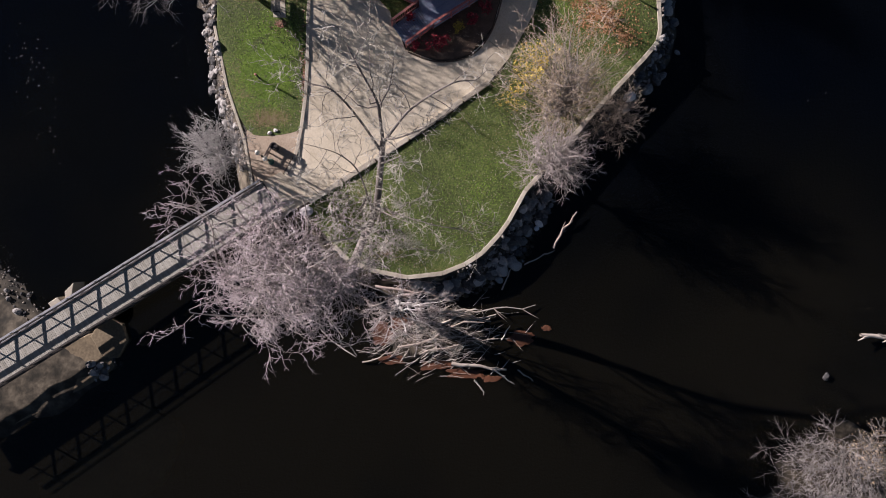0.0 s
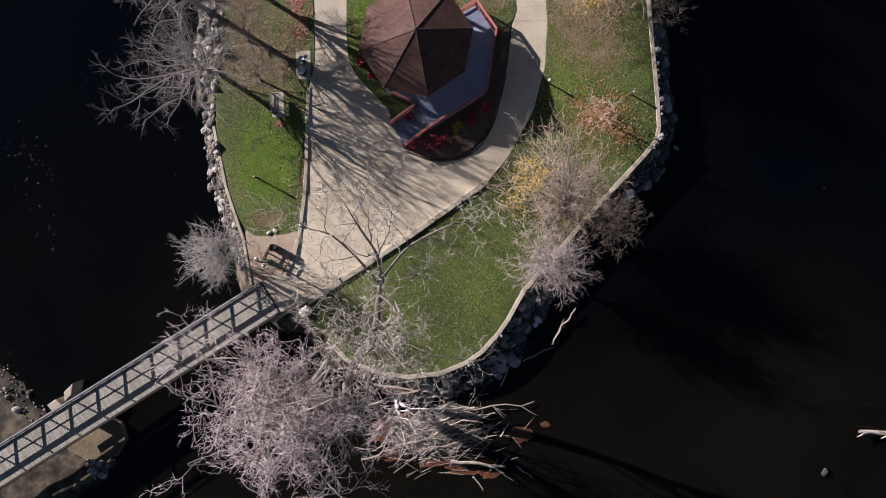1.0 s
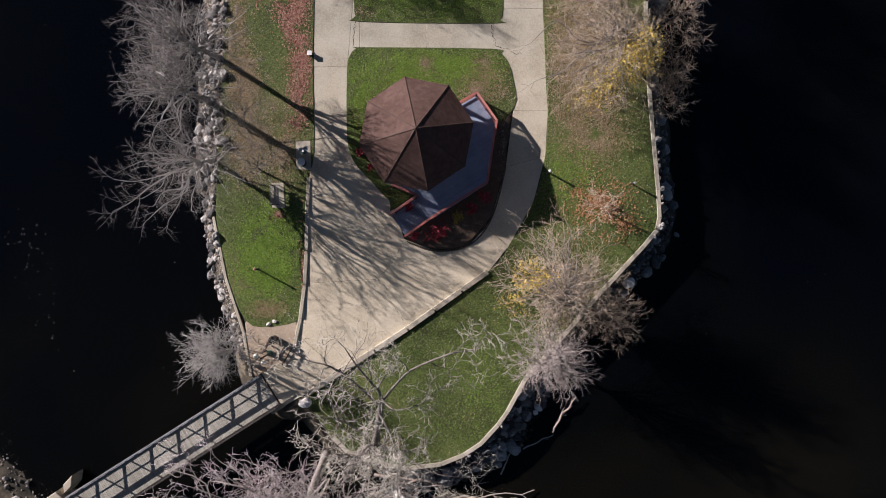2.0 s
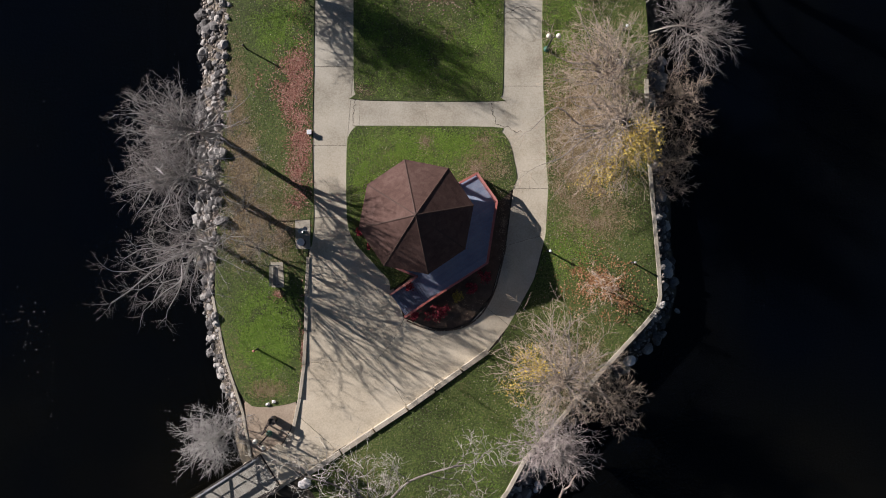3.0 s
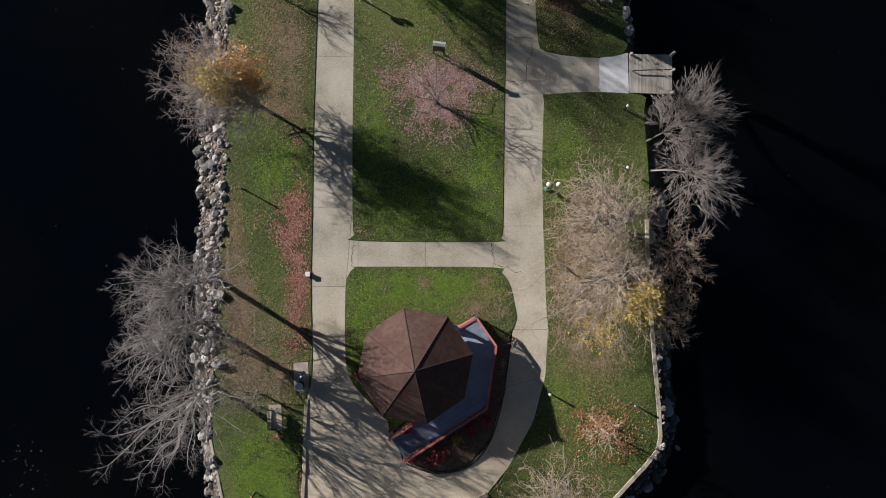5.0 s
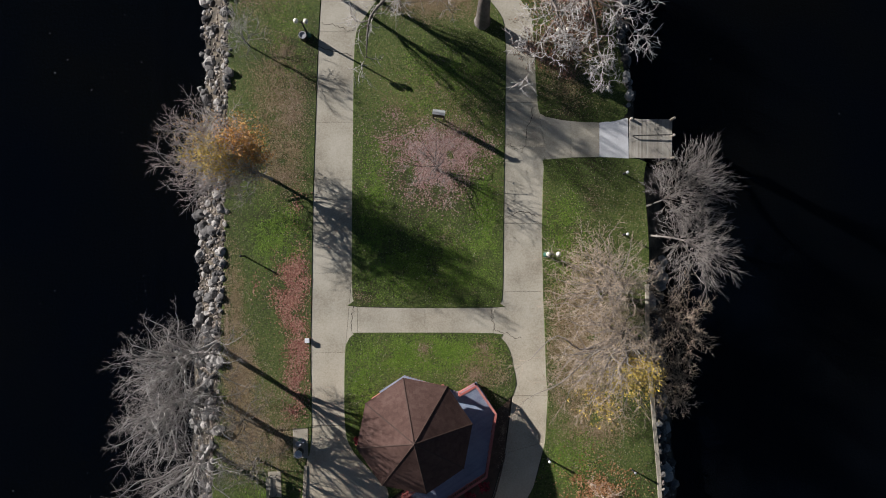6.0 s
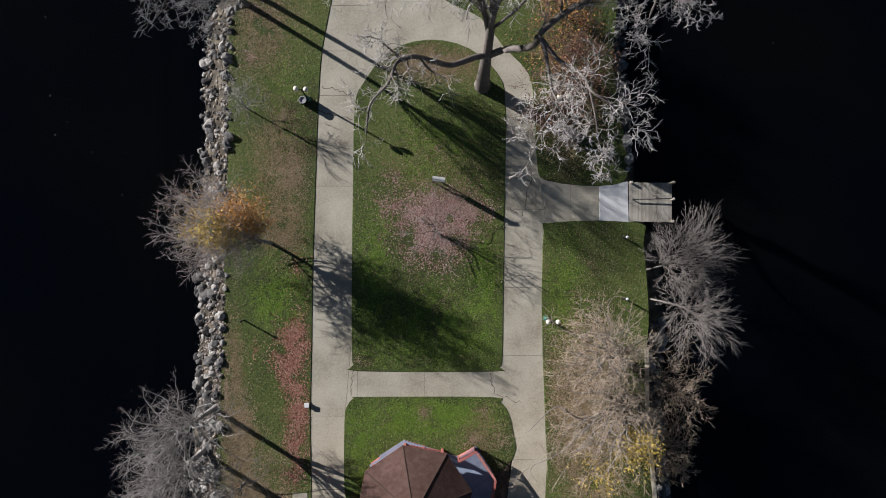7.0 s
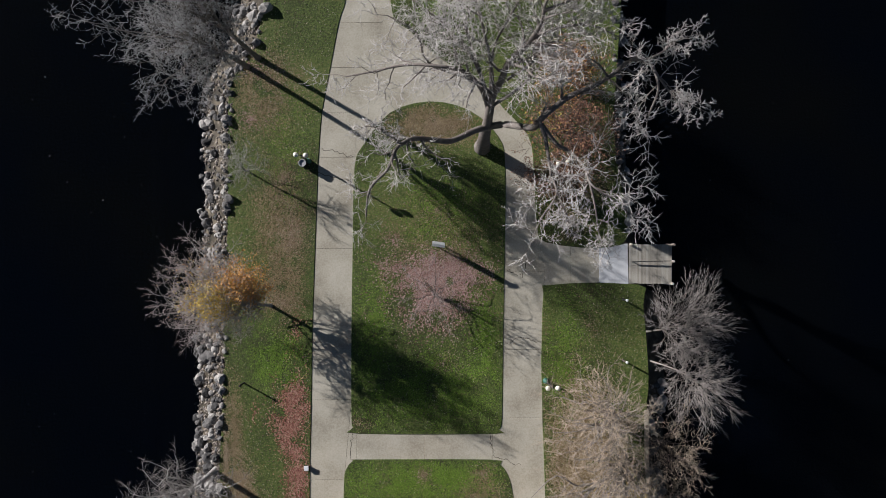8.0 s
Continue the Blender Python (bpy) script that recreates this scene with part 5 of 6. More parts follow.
tree("bare brown-grey tree spreading over rocks and lawn", [(-19.0, 22.9, -0.4), (-19.0, 22.3, 2.2), (-19.1, 21.6, 5.0)],
     crown_limbs((-19.2, 20.9), (5.4, 5.2), 4.6, 9.6, 22, 23, 0.35) + [(-14.4, 22.8, 6.0, 0.5), (-14.8, 20.4, 5.6, 0.5), (-15.6, 24.2, 6.4, 0.6), (-24.0, 18.2, 6.0, 0.4), (-23.6, 20.4, 6.6, 0.5)], 0.23, seed=23, bark="bark", twig="twig_grey", group=WEST_TREES, slim=0.0102, plan=SHORE, thin=0.25)
tree("small bare brown tree over the dry western lawn", [(-16.2, 25.2, 0), (-16.0, 25.3, 1.4), (-15.8, 25.4, 2.6)], crown_limbs((-15.6, 25.8), (3.2, 3.6), 2.2, 4.8, 13, 46, 0.3), 0.09, seed=46, bark="bark_limb", twig="twig_olive", plan=DOME, slim=0.0095, group=WEST_TREES)
tree("small bare brown tree beside the western path", [(-15.2, 22.0, 0), (-15.0, 22.1, 1.4), (-14.6, 22.2, 2.8)], crown_limbs((-14.6, 22.4), (3.2, 3.0), 2.2, 4.8, 13, 47, 0.3), 0.09, seed=47, bark="bark_limb", twig="twig_olive", plan=DOME, slim=0.0095, group=WEST_TREES)
tree("dense shrubby tree with grey twigs and yellow leaves", [(-14.0, 44.7, 0), (-14.5, 44.9, 1.6), (-15.6, 45.3, 3.2), (-16.8, 45.6, 4.6)], crown_limbs((-17.5, 45.8), (4.9, 4.9), 3.4, 8.2, 54, 24, 0.3) + [(-14.6, 47.2, 6.4, 0.8), (-13.9, 47.6, 5.8, 0.8), (-15.3, 46.7, 7.0, 0.85), (-14.2, 46.5, 6.0, 0.8), (-15.0, 47.9, 6.2, 0.8)], 0.14, seed=24,
     bark="bark", twig="twig_rose", plan=SHORE, slim=0.0118, kink=0.06, thin=0.28,
     leaves=[("leaf_yellow", 1.8, -16.5, 45.5, 1.5, 0.09), ("leaf_orange", 2.6, -14.3, 47.1, 1.9, 0.09), ("leaf_orange", 0.25, -16.0, 46.6, 3.4, 0.075), ("leaf_olive", 0.25, -16.8, 46.2, 3.2, 0.075)], category="tree")
tree("big bare twin-trunked tree on the north-western shore", [(-15.95, 64.3, -0.2), (-16.3, 63.9, 4.0), (-16.9, 63.0, 8.5)],
     crown_limbs((-17.2, 61.8), (3.4, 3.8), 8.6, 14.4, 24, 25, 0.6) + [(-22.4, 63.0, 13.0, 0.9), (-21.2, 62.6, 13.2, 0.9), (-17.8, 58.8, 12.0, 0.9), (-14.6, 61.6, 7.0, 0.6), (-14.2, 63.6, 8.0, 0.7)], 0.22, thin=0.24, seed=25, bark="bark_oak", twig="twig_frost", plan=CURL, slim=0.0135)
tree("big bare tree beside its twin on the north-western shore", [(-15.1, 65.0, -0.1), (-15.7, 65.2, 4.0), (-16.6, 65.6, 9.0)],
     crown_limbs((-17.4, 66.4), (4.4, 3.8), 9.0, 15.0, 24, 26, 0.6) + [(-14.4, 66.0, 8.0, 0.6)], 0.22, thin=0.24, seed=26, bark="bark_oak", twig="twig_frost", plan=CURL, slim=0.0135)
tree("bushy grey shrub over the water by the bridge", [(-17.7, 7.2, -0.7), (-17.8, 7.4, 1.5), (-17.7, 7.6, 3.4)], crown_limbs((-17.7, 7.6), (2.6, 2.9), 2.0, 6.0, 18, 27, 0.1), 0.12, seed=27, bark="bark", twig="bark", plan=SMALL, category="shrub", name="shrub_tree")
tree("small grey leafless shrub on the lawn", [(-15.8, 55.6, 0), (-15.8, 55.6, 1.4), (-15.7, 55.7, 2.6)], crown_limbs((-15.8, 55.8), (2.4, 2.6), 1.8, 4.2, 15, 28, 0.3), 0.06, seed=28, bark="bark", plan=TINY, slim=0.009, category="shrub", name="shrub_tree")

# heavy limbs of the oak
OAK_WEST = [(3.05, 57.82, 7), (2.1, 57.42, 7.9), (0.47, 56.44, 9.3), (-0.69, 56.23, 10.6), (-1.93, 55.99, 12.3), (-2.6, 55.55, 13.2), (-3.07, 54.98, 14), (-3.54, 53.8, 14), (-4.64, 52.72, 13.4), (-4.97, 51.13, 12.5)]
OAK_WEST_TIP = [(-2.7, 55.48, 13.2), (-3.37, 55.7, 14.5), (-4.04, 56.0, 15.2), (-4.58, 56.05, 15.6)]
OAK_EAST = [(3.23, 57.95, 6.8), (4.13, 57.61, 9), (5.13, 56.94, 11.2), (5.47, 56.6, 13), (5.47, 56.69, 14.4), (6.96, 57.91, 14.5), (8.12, 58.35, 15.2), (9.05, 58.73, 16), (9.72, 59.16, 17.4), (10.1, 59.11, 18.1), (10.71, 58.54, 18.5), (10.96, 57.37, 18.6), (10.65, 56.29, 18.2)]
OAK_EAST_TIP = [(10.37, 59.01, 18.2), (11.05, 59.22, 18.8), (11.71, 59.74, 19), (12.81, 60.13, 19)]
OAK_EAST_LOW = [(10.89, 58.33, 18.4), (11.64, 57.29, 18.4), (12.09, 56.96, 18.4), (13.35, 56.24, 18.6)]
OAK_EAST_INNER = [(9.05, 58.73, 16), (9.66, 57.89, 16.6), (10.22, 56.88, 16.8), (10.6, 56.15, 16.6)]
OAK_SOUTH = [(5.48, 56.62, 14.3), (5.83, 55.64, 14.2), (6.0, 54.63, 14.2), (6.11, 53.37, 14.6), (6.33, 52.24, 15), (5.43, 50.82, 15), (4.98, 49.56, 14.5)]
OAK_SOUTH_EAST = [(5.6, 56.48, 14.2), (6.51, 55.3, 14.2), (7.35, 54.8, 14.2), (7.86, 53.69, 15.5), (7.78, 52.6, 17), (8.86, 51.82, 17), (9.93, 51.04, 16.6)]
OAK_SOUTH_TWIG = [(7.82, 52.83, 16.6), (8.27, 51.31, 16.2), (8.62, 49.94, 15.6), (9.28, 48.75, 15)]
OAK_SOUTH_TIP = [(6.29, 52.47, 15), (6.73, 51.26, 15.4), (7.09, 50.15, 15.2)]
OAK_NORTH_WEST = [(2.95, 58.59, 9), (2.49, 58.81, 11.5), (1.96, 58.94, 13.6), (1.15, 59.04, 15.6), (-0.11, 58.98, 17), (-2.29, 59.26, 16.5), (-4.24, 59.12, 15.7), (-5.87, 59.03, 15)]
OAK_TOP = [(3.12, 58.64, 8), (2.94, 58.68, 12), (3.16, 58.94, 15), (3.36, 59.35, 17), (4.19, 59.89, 18.2), (4.74, 60.7, 19), (4.86, 61.47, 19.6), (5.47, 62.3, 20)]
OAK_TOP_EAST = [(4.35, 60.1, 18.2), (5.62, 60.56, 18.6), (7.29, 60.57, 19), (8.76, 59.96, 19)]
OAK_TOP_INNER = [(3.32, 59.28, 16.8), (3.98, 58.41, 18.6), (4.25, 57.4, 20.4), (5.18, 57.57, 20.6)]
OAK_TOP_WEST = [(2.42, 58.83, 13), (1.55, 59.76, 15.5), (0.57, 60.95, 15.8), (-0.72, 61.99, 16.4), (-1.97, 62.84, 16.6)]
OAK_NORTH = [(2.78, 58.67, 13.6), (2.37, 59.47, 16.4), (1.82, 60.76, 18), (1.33, 62.61, 18.6), (1.89, 64.2, 19)]
OAK_NORTH_EAST = [(4.79, 61.12, 19.4), (6.18, 61.71, 19.4), (8.04, 62.78, 19)]
tree("great old bare oak with pale heavy limbs", [(3.3, 57.7, -0.1), (3.2, 57.7, 2.5), (3.1, 57.85, 5.0), (3.05, 58.1, 7.4), (2.98, 58.6, 10.5)],
     [(-3.4, 62.2, 16.0, 0.97), (6.6, 63.6, 19.0, 0.97), (3.6, 64.6, 19.6, 0.97), (0.2, 60.2, 18.4, 0.97), (6.4, 59.4, 19.6, 0.97), (-0.6, 64.4, 18.0, 0.97)], 0.60, seed=31, bark="bark_oak", twig="bark_pale", thin=0.2, slim=0.0175, first=0.32,
     boughs=[(0.24, OAK_WEST), (0.08, OAK_WEST_TIP), (0.18, OAK_NORTH_WEST), (0.26, OAK_EAST), (0.08, OAK_EAST_TIP), (0.065, OAK_EAST_LOW), (0.065, OAK_EAST_INNER), (0.14, OAK_SOUTH), (0.14, OAK_SOUTH_EAST), (0.075, OAK_SOUTH_TWIG),
             (0.065, OAK_SOUTH_TIP), (0.26, OAK_TOP), (0.11, OAK_TOP_EAST), (0.10, OAK_TOP_INNER), (0.13, OAK_TOP_WEST), (0.13, OAK_NORTH), (0.11, OAK_NORTH_EAST)],
     plan=((12, 0.32, 0.95, 0.26, 0.0), (5, 0.62, 0.9, 0.32, 0.0), (4, 0.66, 0.9, 0.34, 0.0), (3, 0.66, 0.8, 0.32, 0.0), (0, 0, 0, 0.28, 0.0)), category="bare oak")
tree("small bare ornamental tree on the middle lawn", [(-0.6, 45.5, 0), (-0.5, 45.6, 1.0), (-0.4, 45.6, 1.8)], crown_limbs((-0.7, 45.6), (3.8, 3.6), 2.2, 4.4, 12, 32, 0.2), 0.11, seed=32, bark="bark_dark", twig="twig_rose", plan=((6, 0.40, 0.85, 0.17, 0.01), (4, 0.65, 0.8, 0.18, 0.01), (4, 0.70, 0.75, 0.19, 0.0), (0, 0, 0, 0.2, 0.0)), slim=0.0085)
EAST_TREES = "bare pale trees leaning over the eastern water"
tree("bare pale tree leaning out over the water", [(16.8, 42.4, -0.2), (17.6, 42.8, 1.6), (18.6, 43.4, 2.8)], crown_limbs((18.9, 43.6), (3.5, 4.0), 2.4, 6.4, 40, 33, 0.5), 0.09, thin=0.2, slim=0.0125, seed=33, bark="bark_oak", twig="twig_grey", plan=BROOM, group=EAST_TREES)
tree("bare white-barked tree leaning out over the water", [(17.2, 40.0, -0.2), (18.6, 39.6, 2.4), (20.4, 38.4, 4.2)], crown_limbs((19.4, 38.8), (3.5, 4.0), 2.4, 6.2, 36, 34, 0.5) + [(21.9, 36.6, 4.4, 0.95), (21.7, 38.4, 4.6, 0.9)], 0.075, thin=0.24, slim=0.0125, seed=34, bark="bark_limb", twig="twig_grey", plan=BROOM, group=EAST_TREES)
tree("bare brown brushy tree on the eastern lawn", [(13.8, 35.6, 0), (13.4, 35.7, 2.0), (12.8, 35.8, 4.2)], crown_limbs((12.2, 36.2), (5.0, 4.8), 3.0, 7.4, 46, 35, 0.2), 0.2, seed=35, bark="bark_limb", twig="bark_tan", plan=DOME, slim=0.0145)
tree("wide bare brown tree with clinging yellow leaves", [(15.0, 32.2, 0), (14.3, 32.0, 2.0), (13.3, 31.6, 4.4)], crown_limbs((12.6, 30.6), (5.2, 5.2), 3.0, 7.4, 48, 36, 0.2) + [(6.6, 31.0, 5.0, 0.6), (7.2, 28.2, 4.6, 0.6)], 0.25, seed=36, bark="bark_limb", twig="bark_tan", plan=DOME, slim=0.0145,
     leaves=[("leaf_yellow", 5.0, 11.3, 26.9, 1.5, 0.085), ("leaf_yellow", 4.5, 14.3, 29.3, 1.9, 0.085), ("leaf_olive", 1.0, 13.2, 28.4, 2.6, 0.07)], category="tree")
tree("bare brown tree by the eastern sea wall", [(17.6, 33.6, -0.5), (17.9, 33.4, 2.0), (18.2, 33.2, 3.6)], crown_limbs((18.3, 33.0), (2.6, 4.4), 2.0, 5.6, 14, 37, 0.2), 0.14, seed=37, bark="bark_dark", twig="bark_tan", plan=SMALL, slim=0.0125)
tree("bare twiggy brown tree over the eastern water", [(17.6, 28.0, -0.5), (17.9, 28.0, 1.6), (18.2, 28.2, 3.0)], crown_limbs((18.0, 28.0), (2.2, 3.2), 1.6, 4.6, 12, 38, 0.2), 0.12, seed=38, bark="bark_dark", twig="bark_tan", plan=SMALL, slim=0.0125)
tree("bare tan tree with a patch of yellow leaves", [(9.6, 11.0, 0), (9.3, 11.4, 2.2), (8.9, 12.0, 4.6)], crown_limbs((8.6, 12.9), (5.4, 5.2), 3.4, 7.8, 50, 39, 0.2), 0.22, seed=39, bark="bark_limb", twig="bark_tan", plan=DOME, slim=0.0145,
     leaves=[("leaf_yellow", 4.0, 6.0, 13.4, 1.4, 0.085), ("leaf_yellow", 4.0, 5.0, 11.2, 1.1, 0.085)], category="tree")
tree("bare rosy-grey tree leaning to the water", [(8.3, 6.2, -0.1), (8.2, 6.6, 2.0), (8.0, 7.2, 3.8)], crown_limbs((8.0, 7.0), (4.2, 3.8), 2.6, 7.0, 40, 40, 0.2), 0.18, seed=40, bark="bark_limb", twig="twig_rose", plan=DOME, slim=0.0145)
tree("bare dark tree behind the sea wall rocks", [(12.8, 10.0, -0.6), (13.0, 10.0, 1.6), (13.2, 10.0, 3.0)], crown_limbs((13.0, 10.2), (2.8, 3.0), 2.0, 5.6, 14, 41, 0.2), 0.14, seed=41, bark="bark_dark", twig="bark_tan", plan=SMALL, slim=0.0125)
tree("young bare sapling among orange fallen leaves", [(12.9, 18.7, 0), (12.9, 18.8, 1.2), (13.0, 18.8, 2.2)], crown_limbs((12.6, 18.9), (2.4, 2.2), 1.4, 3.4, 8, 42, 0.2), 0.07, seed=42, bark="bark_tan", twig="bark_tan", plan=TINY, leaves=[("leaf_rust", 1.2, 12.6, 18.9, 2.6, 0.07)], category="sapling")
RUST = "rust-leaved shrubs on the north-eastern shore"
tree("broad shrub thick with rust-brown leaves", [(10.6, 59.0, 0), (10.4, 59.0, 1.2), (10.2, 58.9, 2.6)], crown_limbs((10.2, 58.6), (4.4, 3.4), 1.6, 5.0, 16, 43, 0.1), 0.12, seed=43, bark="bark_dark", twig="bark_dark", plan=SMALL, slim=0.011,
     leaves=[("leaf_rust", 1.8, 10.2, 58.6, 6.0, 0.095), ("leaf_olive", 0.7, 7.4, 59.6, 2.2, 0.085)], category="shrub", name="shrub_tree", group=RUST)
tree("shrub with orange and rust-brown leaves", [(10.4, 63.4, 0), (10.3, 63.5, 1.2), (10.2, 63.5, 2.6)], crown_limbs((10.0, 63.2), (4.2, 3.4), 1.8, 5.4, 16, 48, 0.1), 0.12, seed=48, bark="bark_dark", twig="bark_dark", plan=SMALL, slim=0.011,
     leaves=[("leaf_orange", 1.2, 9.6, 62.8, 2.6, 0.095), ("leaf_rust", 1.4, 10.0, 63.2, 6.0, 0.095)], category="shrub", name="shrub_tree", group=RUST)
tree("low shrub with dark maroon leaves", [(9.6, 55.4, 0), (9.5, 55.4, 0.9), (9.4, 55.4, 1.8)], crown_limbs((9.4, 55.2), (3.8, 2.6), 1.2, 3.6, 14, 49, 0.1), 0.10, seed=49, bark="bark_dark", twig="bark_dark", plan=SMALL, slim=0.011,
     leaves=[("leaf_rust", 1.8, 9.4, 55.2, 5.0, 0.09)], category="shrub", name="shrub_tree", group=RUST)
tree("pale leafy brush on the far islet", [(33.0, -17.0, -0.9), (33.0, -17.0, 1.0), (33.0, -17.2, 2.6)], crown_limbs((31.0, -18.6), (7.0, 6.0), 1.2, 3.8, 26, 44, 0.1), 0.12, seed=44, bark="bark_oak", twig="twig_grey", plan=SMALL, leaves=[("litter_tan", 1.0, 34.0, -15.5, 3.5, 0.09)], category="shrub", name="shrub_tree")


# ---- driftwood and the brush pile ----
def log(label, a, b, r, seed, forks=3, group="", name="log", material="log"):
    rnd = random.Random(seed)
    a, b = Vector(a), Vector(b)
    ob = thing(name, tuple(a), label, "log", group)
    tubes = Tubes()
    d = b - a
    k = 7
    pts = [tuple(d * i / (k - 1) + Vector((rnd.gauss(0, 0.02), rnd.gauss(0, 0.02), rnd.gauss(0, 0.01))) * d.length * (0 if i in (0, k - 1) else 1)) for i in range(k)]
    tubes.add(pts, [r * (1 - 0.55 * i / (k - 1)) for i in range(k)], 8)
    tubes.add([(0, 0, 0), tuple(-d.normalized() * 0.01), tuple(-d.normalized() * 0.012)], [r, r * 0.6, 0.001], 8)
    for i in range(forks):
        j = rnd.randrange(2, k - 1)
        way = tilt_from(tuple(d.normalized()), rnd.uniform(0.4, 0.9), rnd.uniform(0, 6.28))
        way = Vector((way[0], way[1], abs(way[2]) * 0.5))
        n = d.length * rnd.uniform(0.12, 0.3)
        p = Vector(pts[j])
        tubes.add([tuple(p), tuple(p + way * n * 0.5 + Vector((rnd.gauss(0, 0.05), rnd.gauss(0, 0.05), 0))), tuple(p + way * n)], [r * 0.45, r * 0.3, r * 0.1], 5)
    part("stem", tubes.mesh("stem"), material, ob)
    return ob


PILE = "driftwood of the brush pile"
for k, (a, b, r) in enumerate([((-4.2, -8.3, -0.90), (4.0, -5.6, -0.70), 0.14), ((0.3, -9.7, -1.15), (4.9, -10.3, -1.30), 0.22), ((-1.5, -5.0, -1.00), (3.6, -6.2, -0.90), 0.13),
                               ((-2.4, -8.9, -1.00), (3.9, -7.6, -1.00), 0.10), ((-3.6, -3.1, -0.90), (-0.2, -3.5, -1.00), 0.14), ((-3.9, -3.7, -1.00), (0.4, -4.0, -1.20), 0.15), ((-6.4, -4.9, -0.90), (-2.4, -3.4, -0.80), 0.10),
                               ((0.2, -5.4, -0.90), (7.4, -4.9, -1.40), 0.09), ((3.9, -10.3, -1.30), (5.6, -11.6, -1.60), 0.10), ((-7.2, -9.6, -1.50), (-4.4, -8.6, -1.10), 0.09), ((5.9, -10.4, -1.55), (7.2, -11.3, -1.60), 0.09),
                               ((2.2, -11.2, -1.50), (3.1, -12.3, -1.65), 0.10), ((4.5, -7.8, -1.30), (5.2, -6.6, -1.00), 0.08), ((-3.8, -4.3, -1.10), (0.1, -4.5, -1.20), 0.12), ((-0.8, -6.4, -0.90), (2.3, -5.1, -0.70), 0.11)]):
    log("bleached driftwood log in the brush pile", a, b, r * 0.78, 60 + k, 3, PILE)
for k, (a, b, r) in enumerate([((-5.4, -2.6, -0.60), (-0.6, -3.0, -0.70), 0.15), ((-6.0, -3.2, -0.70), (-1.0, -3.8, -0.80), 0.13), ((-5.0, -4.0, -0.85), (0.2, -3.4, -0.85), 0.10)]):
    log("pinkish-brown log lying at the shore of the point", a, b, r, 86 + k, 1, "logs at the shore of the point", material="log_brown")
log("pale forked driftwood log afloat beside the point", (9.0, -0.1, -1.45), (10.95, 2.95, -1.15), 0.11, 80, 2, material="log_brown")
log("pale driftwood branch afloat beside the point", (9.3, 0.7, -1.45), (10.6, 2.3, -1.30), 0.08, 81, 2, material="log_brown")
log("thin floating branch near the rocks", (6.5, -1.5, -1.55), (9.1, -0.3, -1.50), 0.06, 82, 1)
log("thin floating branch near the rocks", (4.6, -3.6, -1.55), (5.4, -1.8, -1.45), 0.07, 83, 0)
log("white bleached stump lying in the shallows", (41.0, -8.0, -1.30), (34.9, -7.6, -0.90), 0.30, 84, 5)


def brush():
    """Loose sticks of the pile, too many to count."""
    rnd = random.Random(9)
    tubes = Tubes()
    for i in range(380):
        t = rnd.random()
        x, y = rnd.gauss(0.3 - 2.0 * (1 - t), 2.4), rnd.gauss(-7.2, 1.5)
        z = -1.6 + max(0, 0.95 - 0.11 * ((x + 0.3) ** 2 * 0.5 + (y + 7.2) ** 2)) * rnd.random()
        a = rnd.gauss(0.3, 0.55)
        n = rnd.uniform(0.5, 2.4)
        d = Vector((math.cos(a), math.sin(a), rnd.gauss(0.03, 0.12))) * n / 2
        p = Vector((x, y, z + 0.1))
        m = p + Vector((rnd.gauss(0, 0.06), rnd.gauss(0, 0.06), rnd.gauss(0, 0.03)))
        r = rnd.uniform(0.010, 0.034)
        tubes.add([tuple(p - d), tuple(m), tuple(p + d)], [r, r * 0.8, r * 0.3], 5)
    tagged(part("brush_pile", tubes.mesh("brush_pile"), "log"), "tangled heap of bleached sticks in the shallows", "brush pile", kind="stuff")


brush()
def mud(x, y, rx, ry, seed):
    """A ragged patch of mud just above the water."""
    pts = []
    for i in range(40):
        a = 2 * math.pi * i / 40
        k = 1 + 0.55 * noise.noise(Vector((math.cos(a) * 1.6, math.sin(a) * 1.6, seed))) + 0.35 * noise.noise(Vector((math.cos(a) * 4.5, math.sin(a) * 4.5, seed)))
        pts.append((x + rx * k * math.cos(a), y + ry * k * math.sin(a)))
    tagged(part("mud_bank", plate(pts, -2.0, WATER + 0.05, 0.02), "mud"), "ragged rust-red mud among the driftwood", "mud", kind="structure")


for k, (x, y, rx, ry) in enumerate([(-4.6, -9.4, 1.2, 0.35), (-1.2, -9.9, 1.3, 0.45), (1.6, -10.6, 1.5, 0.45), (3.6, -11.1, 0.8, 0.3), (6.2, -7.7, 1.0, 0.5), (-5.6, -7.3, 0.9, 0.8), (-4.0, -6.3, 1.0, 0.6), (8.4, -6.9, 0.4, 0.25)]):
    mud(x, y, rx, ry, 3.7 * k)


# ---- stones ----
ROCKS = [rock_mesh(k, 0.65 + 0.05 * (k % 4)) for k in range(8)]
for me in ROCKS:
    me.materials.append(M["rock"])


